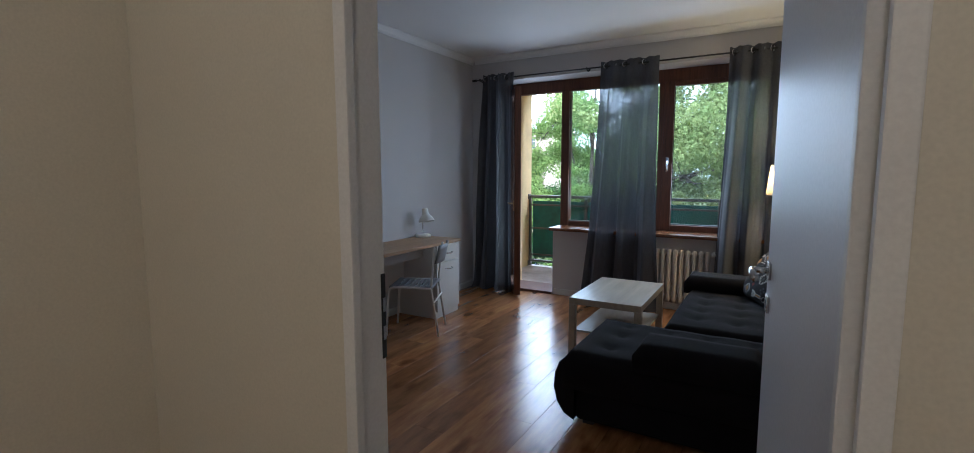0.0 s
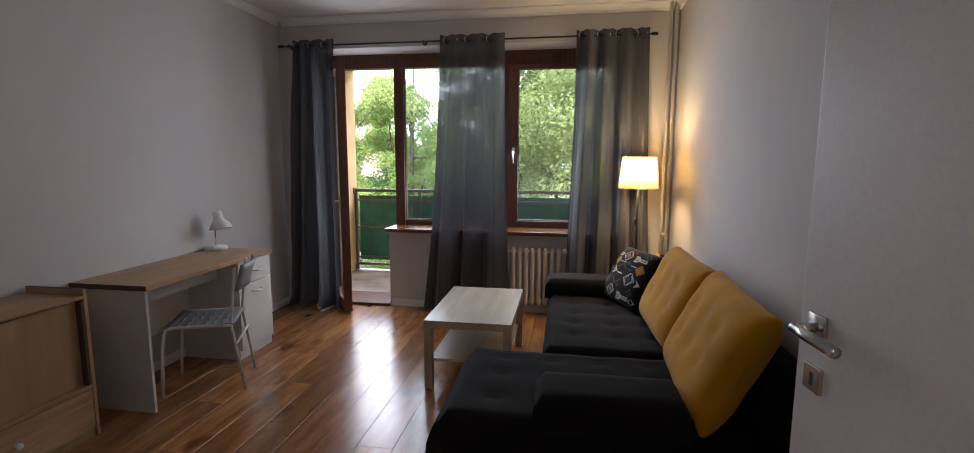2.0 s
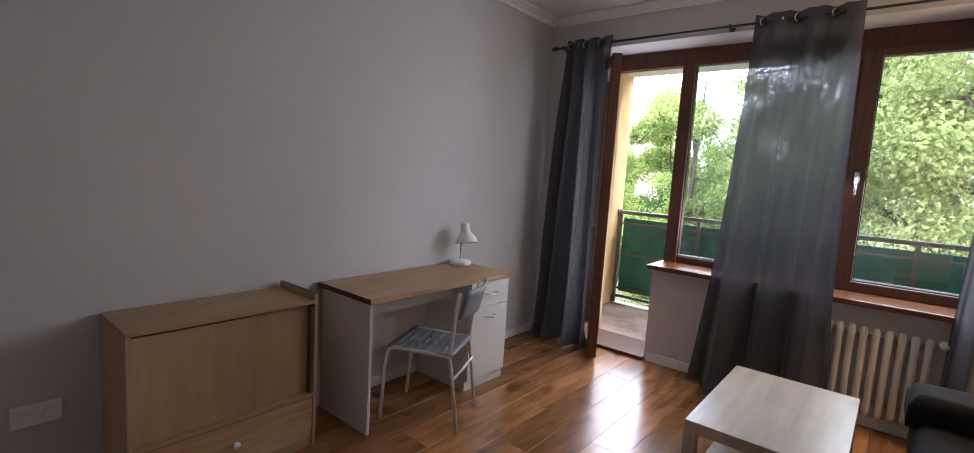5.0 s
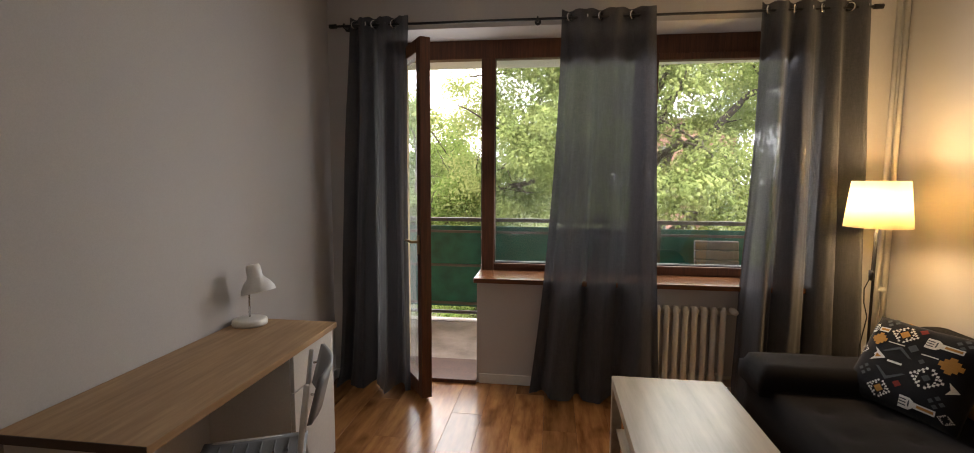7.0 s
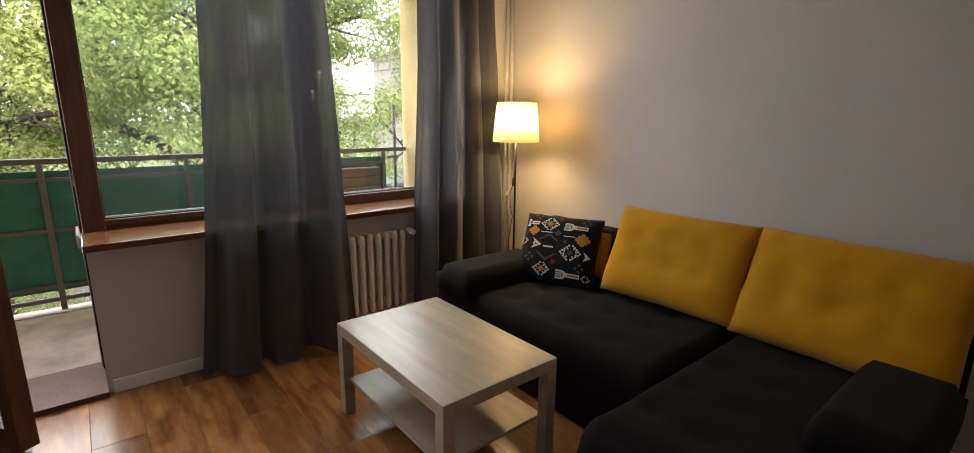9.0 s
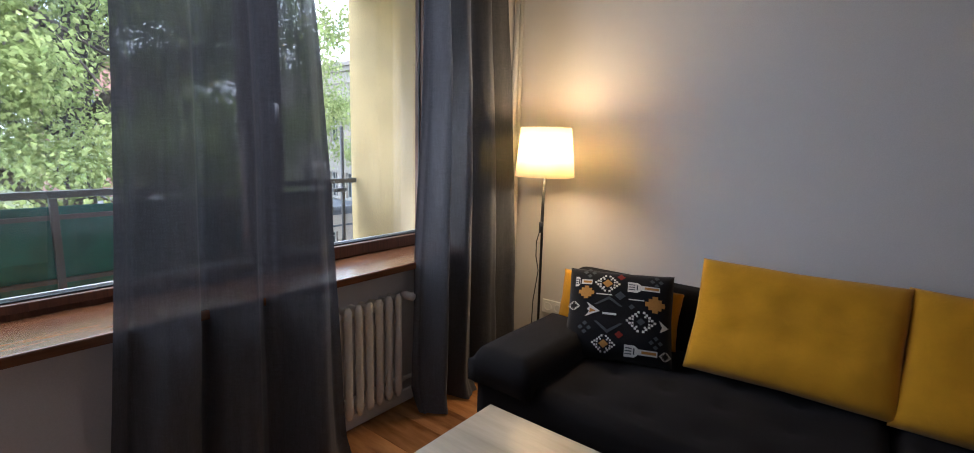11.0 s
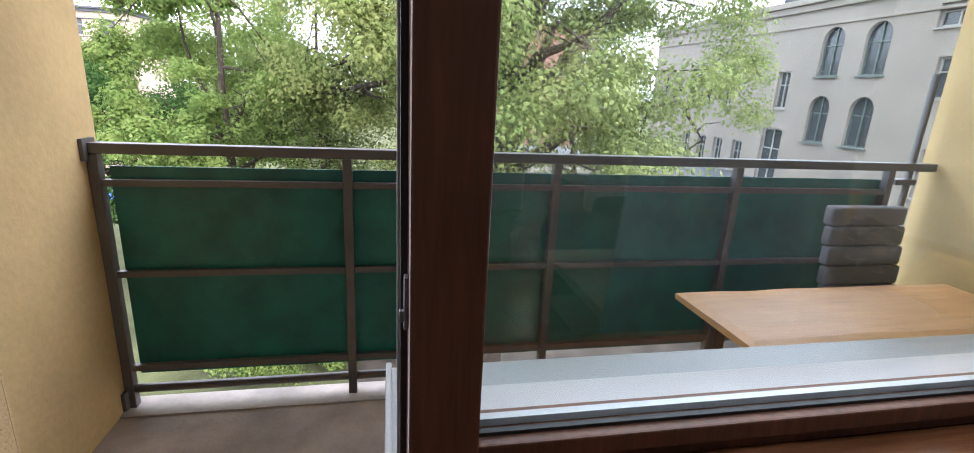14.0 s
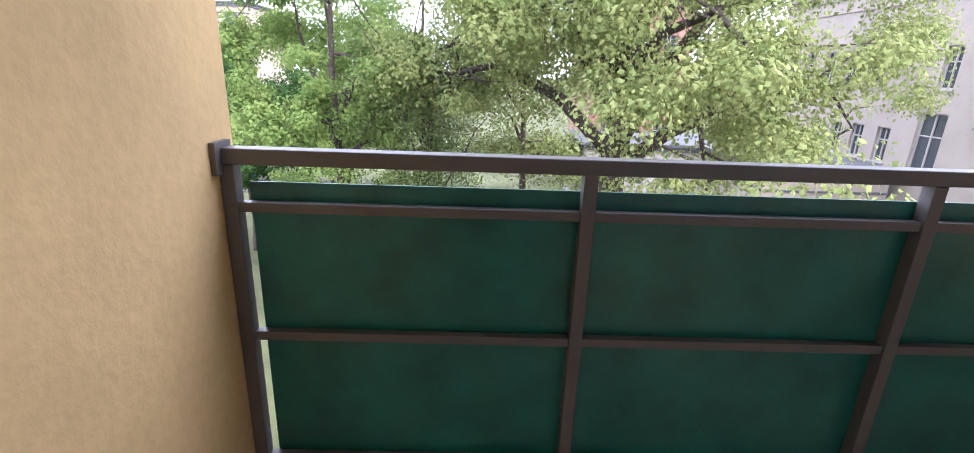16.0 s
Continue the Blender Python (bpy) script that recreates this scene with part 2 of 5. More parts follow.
# ---- mesh helpers ----
def to_mesh(bm, name, smooth=False):
    bmesh.ops.recalc_face_normals(bm, faces=bm.faces)
    me = bpy.data.meshes.new(name)
    bm.to_mesh(me)
    bm.free()
    if smooth:
        for p in me.polygons:
            p.use_smooth = True
    return me


def box(bm, x0, x1, y0, y1, z0, z1, bevel=0.0, seg=2):
    m = Matrix.Translation(((x0 + x1) / 2, (y0 + y1) / 2, (z0 + z1) / 2)) @ Matrix.Diagonal((x1 - x0, y1 - y0, z1 - z0, 1))
    r = bmesh.ops.create_cube(bm, size=1, matrix=m)
    if bevel > 0:
        e = list({e for v in r["verts"] for e in v.link_edges})
        bmesh.ops.bevel(bm, geom=e, offset=bevel, segments=seg, affect="EDGES", profile=0.6)
    return bm


def boxes(*rows, bevel=0.0, seg=2):
    bm = bmesh.new()
    for r in rows:
        box(bm, *r, bevel=bevel, seg=seg)
    return bm


def tube(bm, points, radius, sides=10, radii=None):
    """A round bar along a line of points."""
    pts = [Vector(p) for p in points]
    rings = []
    side = None
    for i, p in enumerate(pts):
        d = (pts[min(i + 1, len(pts) - 1)] - pts[max(i - 1, 0)]).normalized()
        if side is None:
            side = d.orthogonal().normalized()
        side = (side - d * side.dot(d)).normalized()
        up = d.cross(side)
        r = radii[i] if radii else radius
        rings.append([bm.verts.new(p + (side * math.cos(a) + up * math.sin(a)) * r) for a in (2 * math.pi * k / sides for k in range(sides))])
    for a, b in zip(rings, rings[1:]):
        for k in range(sides):
            bm.faces.new((a[k], a[(k + 1) % sides], b[(k + 1) % sides], b[k]))
    bm.faces.new(rings[0][::-1])
    bm.faces.new(rings[-1])
    return bm


def lathe(bm, profile, sides=28, at=(0, 0, 0), axis=None):
    """Turns a profile of (radius, height) about z, or about the axis of a given pose."""
    m = axis or Matrix.Translation(at)
    rings = [[bm.verts.new(m @ Vector((r * math.cos(a), r * math.sin(a), z))) for a in (2 * math.pi * k / sides for k in range(sides))] for r, z in profile]
    for a, b in zip(rings, rings[1:]):
        for k in range(sides):
            bm.faces.new((a[k], a[(k + 1) % sides], b[(k + 1) % sides], b[k]))
    return bm


def torus(bm, m, big, small, n=20, k=8):
    rings = []
    for i in range(n):
        a = 2 * math.pi * i / n
        rings.append([bm.verts.new(m @ Vector(((big + small * math.cos(b)) * math.cos(a), (big + small * math.cos(b)) * math.sin(a), small * math.sin(b)))) for b in (2 * math.pi * j / k for j in range(k))])
    for i in range(n):
        a, b = rings[i], rings[(i + 1) % n]
        for j in range(k):
            bm.faces.new((a[j], b[j], b[(j + 1) % k], a[(j + 1) % k]))
    return bm


def cushion(bm, m, w, h, t, nx=22, nz=16, tufts=(), depth=0.03, puff=0.45, seed=0):
    """A stuffed pad, w wide, h high and t thick about its centre, with buttoned hollows at tufts (u, v in -1..1)."""
    def point(u, v, side):
        edge = max(0.0, (1 - abs(u) ** 4)) ** puff * max(0.0, (1 - abs(v) ** 4)) ** puff
        y = side * t / 2 * (0.10 + 0.90 * edge)
        for tu, tv in tufts:
            d = ((u - tu) * w / 2) ** 2 + ((v - tv) * h / 2) ** 2
            y -= side * depth * math.exp(-d / 0.0026)
            y -= side * depth * 0.55 * math.exp(-d / 0.016)
        y += side * 0.006 * noise.noise(Vector((u * 2.5 + seed, v * 2.5, seed)))
        s = 1 - 0.035 * (1 - abs(u * v))* (abs(u) ** 6 + abs(v) ** 6)
        return m @ Vector((u * w / 2 * s, y, v * h / 2 * s))
    grids = {}
    for side in (-1, 1):
        for i in range(nx + 1):
            for j in range(nz + 1):
                u, v = -math.cos(math.pi * i / nx) * 0.35 + (2 * i / nx - 1) * 0.65, -math.cos(math.pi * j / nz) * 0.35 + (2 * j / nz - 1) * 0.65
                grids[side, i, j] = bm.verts.new(point(u, v, side))
        for i in range(nx):
            for j in range(nz):
                f = [grids[side, i, j], grids[side, i + 1, j], grids[side, i + 1, j + 1], grids[side, i, j + 1]]
                bm.faces.new(f if side < 0 else f[::-1])
    rim = [(i, 0) for i in range(nx)] + [(nx, j) for j in range(nz)] + [(i, nz) for i in range(nx, 0, -1)] + [(0, j) for j in range(nz, 0, -1)]
    for a, b in zip(rim, rim[1:] + rim[:1]):
        bm.faces.new((grids[-1, a[0], a[1]], grids[1, a[0], a[1]], grids[1, b[0], b[1]], grids[-1, b[0], b[1]]))
    return bm


def thing(name, at, label, category, group="", rz=0.0):
    ob = new(name)
    ob.matrix_world = pose(*at, 0, 0, rz)
    ob.empty_display_size = 0.1
    return tagged(ob, label, category, group)


def part(parent, name, bm, mat, smooth=False, label="", at=None, kind=""):
    me = bm if isinstance(bm, bpy.types.Mesh) else to_mesh(bm, name, smooth)
    if mat and not me.materials:
        me.materials.append(mat)
    ob = new(name, me)
    ob.parent = parent
    if at is not None:
        ob.matrix_basis = at
    return tagged(ob, label, kind=kind)


def structure(name, bm, mat, label, smooth=False):
    me = to_mesh(bm, name, smooth)
    me.materials.append(mat)
    return tagged(new(name, me), label, kind="structure")


def single(name, bm, mat, label, category, smooth=False, group="", at=None):
    me = to_mesh(bm, name, smooth)
    me.materials.append(mat)
    ob = new(name, me)
    if at is not None:
        ob.matrix_basis = at
    return tagged(ob, label, category, group)

# ---- the room's shell ----
XL, XR = -3.07, 0.61          # long walls
YB, YH = 1.10, 1.03           # back wall: room face, hall face
YW, YO = 5.57, 6.13           # window wall: room face, outer face
H = 2.775
OX0, OX1, OT = -2.74, 0.17, 2.485   # window and balcony door opening
MX0, MX1 = -2.02, -1.925      # post between door and window
SILL = 0.79
DX0, DX1, DT = -0.556, 0.284, 2.04    # doorway to the hall
BX0, BX1, BZ = -3.13, 0.73, -0.05   # balcony

structure("wall_west", boxes((XL - 0.14, XL, YH, YO, -0.3, H)), WALL, "light grey painted plaster wall behind the desk")
structure("wall_east", boxes((XR, XR + 0.14, YH + 0.001, YO, -0.3, H)), WALL, "light grey painted plaster wall behind the sofa")
structure("wall_south", boxes((XL, DX0 - 0.001, YH, YB, 0, H), (DX1 + 0.001, XR, YH, YB, 0, H), (DX0 - 0.001, DX1 + 0.001, YH, YB, DT, H)), WALL, "light grey plaster wall with the hall doorway")
structure("wall_north", boxes((XL, OX0, YW, YO, -0.3, H), (OX1, XR, YW, YO, -0.3, H), (OX0, OX1, YW, YO, OT, H), (MX0, OX1, YW + 0.06, YO, -0.3, SILL - 0.035)), WALL, "light grey plaster wall round the window and balcony door")
structure("ceiling", boxes((XL - 0.14, XR + 0.26, -1.6, YO, H, H + 0.10)), CEIL, "matt white plaster ceiling")
structure("floor", boxes((XL, XR, YH, YW + 0.35, -0.10, -0.010), (-1.32, 0.75, -1.48, YH, -0.10, -0.010)), EDGE, "dark underlay beneath the laminate floor")


def cornice(a, b, inward):
    bm = bmesh.new()
    a, b, w = Vector(a), Vector(b), Vector(inward)
    prof = [(0, 0), (0.052, 0), (0.052, -0.012), (0.034, -0.026), (0.018, -0.048), (0.014, -0.070), (0, -0.070)]
    ends = [[bm.verts.new(p + w * o + Vector((0, 0, z))) for o, z in prof] for p in (a, b)]
    for k in range(len(prof)):
        j = (k + 1) % len(prof)
        bm.faces.new((ends[0][k], ends[0][j], ends[1][j], ends[1][k]))
    bm.faces.new(ends[0])
    bm.faces.new(ends[1][::-1])
    return bm


for nm, a, b, w in (("trim_west", (XL, YB, H - 0.001), (XL, YW, H - 0.001), (1, 0, 0)), ("trim_north", (XL + 0.05, YW, H - 0.001), (XR - 0.05, YW, H - 0.001), (0, -1, 0)), ("trim_east", (XR, YB, H - 0.001), (XR, YW, H - 0.001), (-1, 0, 0))):
    structure(nm, cornice(a, b, w), WHITE, "white moulded cornice under the ceiling")
structure("baseboard_west", boxes((XL, XL + 0.016, YB, YW, 0, 0.07), bevel=0.004), WHITE, "white wooden baseboard")
structure("baseboard_north", boxes((XL + 0.017, OX0, YW - 0.016, YW, 0, 0.07), (MX0 + 0.02, OX1, YW + 0.044, YW + 0.06, 0, 0.07), bevel=0.004), WHITE, "white wooden baseboard under the window")
structure("baseboard_east", boxes((XR - 0.016, XR, YB, YW, 0, 0.07), bevel=0.004), WHITE, "white wooden baseboard behind the sofa")

# hall
structure("hall_wall_west", boxes((-1.44, -1.32, -1.6, YH, 0, H)), HALL, "beige painted hall wall")
structure("hall_wall_east", boxes((0.75, 0.87, -1.6, YH, 0, H)), HALL, "beige painted hall wall")
structure("hall_wall_south", boxes((-1.32, 0.75, -1.6, -1.48, 0, H)), HALL, "beige painted hall wall")
structure("hall_wall_north", boxes((-1.32, DX0 - 0.002, YH - 0.006, YH - 0.001, 0, H), (DX1 + 0.002, 0.75, YH - 0.006, YH - 0.001, 0, H), (DX0 - 0.002, DX1 + 0.002, YH - 0.006, YH - 0.001, DT + 0.002, H)), HALL, "beige painted hall side of the doorway wall")
CASING = boxes((DX0, DX0 + 0.030, YH - 0.022, YH - 0.0005, 0, DT), (DX1 - 0.032, DX1, YH - 0.022, YH - 0.0005, 0, DT), (DX0 + 0.030, DX1 - 0.032, YH - 0.022, YH - 0.0005, DT - 0.030, DT),
               (DX0, DX0 + 0.022, YH, YB + 0.006, 0, DT), (DX1 - 0.047, DX1, YB - 0.028, YB + 0.006, 0, DT), (DX1 - 0.026, DX1, YH, YB - 0.028, 0, DT), (DX0 + 0.022, DX1 - 0.047, YH, YB + 0.006, DT - 0.022, DT), bevel=0.003)
structure("door_1", CASING, WHITE, "white painted door frame of the hall doorway")

bm = boxes((DX0 + 0.0215, DX0 + 0.0245, YB - 0.006, YB + 0.0055, 1.03, 1.21), bevel=0.001)
structure("strike_plate_hall", bm, BLACKMETAL, "dark metal strike plate on the hall door jamb")
structure("strike_insert", boxes((DX0 + 0.0246, DX0 + 0.0256, YB - 0.004, YB + 0.004, 1.07, 1.10), (DX0 + 0.0246, DX0 + 0.0256, YB - 0.004, YB + 0.004, 1.13, 1.16), bevel=0.0003), CHROME, "bright steel inserts of the strike plate")

# ---- hall door leaf ----
door = thing("door_leaf", (DX1 - 0.02, YB + 0.065, 0), "white lacquered interior door standing wide open", "door", rz=96.8)
DW = 0.915
part(door, "panel", boxes((0.0, DW, -0.04, 0.0, 0.012, 2.02), bevel=0.003), LEAF, label="smooth white door panel")
for s in (1, -1):
    yy = 0.0 if s > 0 else -0.04
    part(door, "lock_plate", boxes((DW - 0.085, DW - 0.035, min(yy, yy + s * 0.008), max(yy, yy + s * 0.008), 1.000, 1.050), bevel=0.002), CHROME, label="square steel keyhole plate")
    part(door, "keyhole", boxes((DW - 0.064, DW - 0.056, min(yy + s * 0.008, yy + s * 0.009), max(yy + s * 0.008, yy + s * 0.009), 1.011, 1.037)), RUBBER)
    bm = boxes((DW - 0.085, DW - 0.035, min(yy, yy + s * 0.008), max(yy, yy + s * 0.008), 1.100, 1.150), bevel=0.002)
    tube(bm, [(DW - 0.06, yy, 1.125), (DW - 0.06, yy + s * 0.05, 1.125)], 0.009)
    tube(bm, [(DW - 0.06, yy + s * 0.048, 1.125), (DW - 0.10, yy + s * 0.052, 1.125), (DW - 0.185, yy + s * 0.052, 1.123)], 0.0105)
    part(door, "handle", bm, CHROME, True, "brushed steel lever handle with square rose")

# ---- window and balcony door ----
win = tagged(new("window_1"), "dark brown wooden window with two sashes", kind="structure")
FY0, FY1 = 5.87, 5.95
GX0, GX1, GB, GT = MX1, -0.925, 0.842, 2.352     # fixed pane
RX0, RX1 = -0.775, 0.085                          # pane of the right sash
part(win, "frame", boxes((MX0, MX1, FY0 - 0.02, FY1, 0.0, GT), (OX0, OX1, FY0, FY1, GT, OT), (OX1 - 0.03, OX1, FY0, FY1, SILL, GT), (MX1, OX1 - 0.03, FY0, FY1, SILL - 0.04, SILL + 0.021), (GX0, GX1, FY0 - 0.012, FY1 - 0.01, SILL + 0.0205, GB), (GX1, GX1 + 0.053, FY0, FY1, SILL + 0.0205, GT), bevel=0.004), BROWN)
part(win, "jamb", boxes((OX0, OX0 + 0.065, FY0 - 0.02, FY0 + 0.025, 0.0, GT), bevel=0.004), PROFILE, label="grey door jamb profile")
part(win, "sash", boxes((GX1 + 0.052, RX0, FY0 - 0.022, FY0 + 0.05, SILL + 0.002, GT), (RX1, OX1 - 0.032, FY0 - 0.022, FY0 + 0.05, SILL + 0.002, GT), (RX0, RX1, FY0 - 0.022, FY0 + 0.05, SILL + 0.002, GB + 0.012), (RX0, RX1, FY0 - 0.022, FY0 + 0.05, GT - 0.045, GT), bevel=0.005), BROWN)
for x0, x1, z0, z1 in ((GX0, GX1, GB, GT), (RX0, RX1, GB + 0.012, GT - 0.045)):
    part(win, "gasket", boxes((x0, x0 + 0.005, FY0 + 0.008, FY0 + 0.018, z0, z1), (x1 - 0.005, x1, FY0 + 0.008, FY0 + 0.018, z0, z1), (x0 + 0.005, x1 - 0.005, FY0 + 0.008, FY0 + 0.018, z0, z0 + 0.006)), RUBBER)
    part(win, "glazing_bead", boxes((x0 + 0.001, x1 - 0.001, FY0 + 0.030, FY0 + 0.044, z0 - 0.001, z0 + 0.012)), ALU)
    p = part(win, "pane", boxes((x0, x1, FY0 + 0.019, FY0 + 0.023, z0, z1)), GLASS)
    p.visible_shadow = False
bm = boxes((-0.835, -0.805, FY0 - 0.031, FY0 - 0.022, 1.50, 1.57), bevel=0.002)
tube(bm, [(-0.82, FY0 - 0.025, 1.53), (-0.82, FY0 - 0.06, 1.53), (-0.82, FY0 - 0.062, 1.42)], 0.008)
part(win, "handle", bm, CHROME, True, "silver window handle")
structure("window_sill", boxes((MX0 - 0.01, OX1 + 0.0, YW - 0.045, FY0, SILL - 0.035, SILL), bevel=0.006), SILLWOOD, "glossy reddish brown wooden window sill")
structure("outer_sill", boxes((MX0 - 0.03, OX1, FY1, YO + 0.10, SILL - 0.058, SILL - 0.043), (MX0 - 0.03, OX1, YO + 0.088, YO + 0.10, SILL - 0.098, SILL - 0.058), (MX0 - 0.032, MX0 - 0.020, FY1, YO + 0.10, SILL - 0.098, SILL - 0.030), bevel=0.003), OUTERSILL, "white metal outer window sill")

leaf = thing("balcony_door", (OX0 + 0.03, FY0 + 0.005, 0.03), "dark brown wooden glazed balcony door standing open", "door", rz=-56)
LW, LH = 0.745, 2.32
part(leaf, "frame", boxes((0, 0.075, -0.035, 0.035, 0, LH), (LW - 0.075, LW, -0.035, 0.035, 0, LH), (0.075, LW - 0.075, -0.035, 0.035, 0, 0.095), (0.075, LW - 0.075, -0.035, 0.035, LH - 0.085, LH), bevel=0.005), BROWN)
part(leaf, "gasket", boxes((LW - 0.08, LW - 0.075, -0.02, 0.0, 0.095, LH - 0.085), (0.075, 0.08, -0.02, 0.0, 0.095, LH - 0.085)), RUBBER)
door_pane = part(leaf, "pane", boxes((0.076, LW - 0.076, 0.001, 0.005, 0.096, LH - 0.086)), GLASS)
door_pane.visible_shadow = False
bm = boxes((LW - 0.055, LW - 0.020, -0.045, -0.035, 0.96, 1.08), bevel=0.003)
tube(bm, [(LW - 0.038, -0.04, 1.04), (LW - 0.038, -0.085, 1.04), (LW - 0.16, -0.088, 1.04)], 0.009)
part(leaf, "handle", bm, BRASS, True, "brass-coloured lever handle")
structure("threshold", boxes((OX0, MX0, YW + 0.02, FY1 + 0.05, -0.012, 0.028), bevel=0.004), BROWN, "brown wooden threshold of the balcony door")
structure("door_profile", boxes((MX0 - 0.014, MX0 - 0.001, FY1 - 0.030, FY1 - 0.012, 0.03, GT), (OX0 + 0.050, OX0 + 0.078, FY0 + 0.026, FY0 + 0.040, 0.03, GT), bevel=0.002), PROFILE, "pale profile strips in the balcony door frame")
structure("door_seal", boxes((MX0 - 0.010, MX0 - 0.001, FY0 + 0.020, FY0 + 0.036, 0.03, GT), (OX0 + 0.066, OX0 + 0.076, FY0 + 0.005, FY0 + 0.024, 0.03, GT)), RUBBER, "black rubber seal in the balcony door frame")
bm = boxes((MX0 - 0.006, MX0 - 0.001, FY0 - 0.004, FY0 + 0.012, 1.02, 1.09), bevel=0.001)
box(bm, MX0 - 0.012, MX0 - 0.001, FY0 - 0.002, FY0 + 0.006, 1.03, 1.045, 0.001)
structure("strike_plate", bm, RAIL, "steel strike plate of the balcony door")

# ---- curtain rod and curtains ----
RY, RZ = 5.505, 2.505
rod = thing("curtain_rod", (-1.3, RY, RZ), "thin black metal curtain rod with round ends", "curtain rod")
bm = tube(bmesh.new(), [(-1.69, 0, 0), (1.69, 0, 0)], 0.0085)
for x in (-1.70, 1.70):
    tube(bm, [(x - 0.025, 0, 0), (x + 0.025, 0, 0)], 0.015)
part(rod, "rail", bm, BLACKMETAL, True)
for x in (-1.62, -0.31, -0.12, 1.62):
    b2 = tube(bmesh.new(), [(x, 0, 0), (x, YW - RY, 0)], 0.006)
    torus(b2, Matrix.Translation((x, 0, 0)) @ pose(0, 0, 0, 0, 90, 0), 0.014, 0.005)
    tube(b2, [(x, YW - RY - 0.006, 0), (x, YW - RY, 0)], 0.022)
    part(rod, "bracket", b2, BLACKMETAL, True)


def curtain(x0, x1, bx0, bx1, folds, seed, hang=0.012, fold=0.085, start=-1.3, flare=0.0):
    """A pleated panel between x0 and x1 on the rod that spreads to bx0..bx1 at the floor."""
    c = thing("curtain", ((x0 + x1) / 2, RY, 0), "grey semi-sheer curtain with metal eyelets hanging to the floor", "curtain", "curtains on the rod")
    cx = (x0 + x1) / 2
    nu, nv = folds * 24, 44
    bm = bmesh.new()
    top = RZ + 0.05
    g = []
    for j in range(nv + 1):
        v = j / nv
        z = top * (1 - v) + hang * v
        row = []
        for i in range(nu + 1):
            u = i / nu
            s = v ** 1.6
            drift = 0.010 * noise.noise(Vector((u * 6 + seed, v * 2.2, seed * 3.1)))
            xx = (x0 + (x1 - x0) * u) * (1 - s) + (bx0 + (bx1 - bx0) * u) * s + drift * (0.3 + v)
            ph = 2 * math.pi * folds * (u + 0.035 * math.sin(5 * u + seed) * v)
            amp = (0.030 + (fold - 0.030) * min(1, v * 1.4)) * (0.8 + 0.4 * noise.noise(Vector((u * 4, seed, v * 1.1))))
            yy = -0.045 * min(1, 3 * v) + amp * math.sin(ph + start * min(1, 4 * v)) + 0.019 * math.sin(2.3 * ph + seed) * v + 0.006 * math.sin(4.7 * ph + 2 * seed + v) * v + 0.02 * noise.noise(Vector((u * 9, v * 5, seed))) * v
            yy -= flare * max(0.0, (u - 0.72) / 0.28) ** 1.5 * min(1, 2 * v)
            if v > 0.965:
                yy -= 0.06 * (v - 0.965) / 0.035 * (0.5 + 0.5 * math.sin(ph * 0.5 + seed))
            lift = 0.005 * math.cos(2 * ph) * (1 - v) ** 12
            row.append(bm.verts.new((xx - cx + 0.016 * math.cos(ph) * v, yy, z + lift)))
        g.append(row)
    for j in range(nv):
        for i in range(nu):
            bm.faces.new((g[j][i], g[j][i + 1], g[j + 1][i + 1], g[j + 1][i]))
    part(c, "cloth", bm, CURTAIN, True)
    for k in range(folds * 2):
        u = (k + 0.5) / (folds * 2)
        sgn = math.cos(2 * math.pi * folds * u)
        m = Matrix.Translation((x0 + (x1 - x0) * u - cx, 0, RZ + 0.002)) @ pose(0, 0, 0, 90, 0, 52 * (1 if sgn > 0 else -1))
        part(c, "eyelet", torus(bmesh.new(), m, 0.024, 0.006, 18, 6), CHROME, True)
    return c


curtain(-2.88, -2.47, -2.99, -2.46, 3, 1.3)
curtain(-1.455, -0.87, -1.64, -0.80, 3, 4.1, start=0.6, flare=0.09)
curtain(-0.25, 0.36, -0.32, 0.43, 4, 7.7, start=0.6, flare=0.03)

# ---- radiator, pipes, sockets ----
rad = thing("radiator", (-0.60, 5.62, 0.09), "cream enamelled cast iron column radiator under the window", "radiator")
RIBS, PITCH = 9, 0.06
for k in range(RIBS):
    x = (k - (RIBS - 1) / 2) * PITCH
    bm = bmesh.new()
    for y in (-0.055, 0.055):
        tube(bm, [(x, y, 0.0), (x, y, 0.03), (x, y, 0.06), (x, y, 0.48), (x, y, 0.52), (x, y, 0.545)], 0.02, 10, [0.012, 0.022, 0.019, 0.019, 0.022, 0.012])
    box(bm, x - 0.016, x + 0.016, -0.06, 0.06, 0.015, 0.075, 0.012)
    box(bm, x - 0.016, x + 0.016, -0.06, 0.06, 0.475, 0.535, 0.014)
    part(rad, "rib", bm, RADIATOR, True)
bm = bmesh.new()
tube(bm, [(-0.30, 0, 0.50), (0.33, 0, 0.50)], 0.013)
tube(bm, [(-0.30, 0, 0.045), (0.33, 0, 0.045)], 0.013)
tube(bm, [(0.33, 0, 0.50), (0.60, 0.0, 0.50), (1.10, 0.0, 0.50)], 0.011)
tube(bm, [(0.33, 0, 0.045), (0.60, 0.0, 0.045), (1.10, 0.0, 0.045)], 0.011)
part(rad, "pipe", bm, RADIATOR, True, kind="stuff")
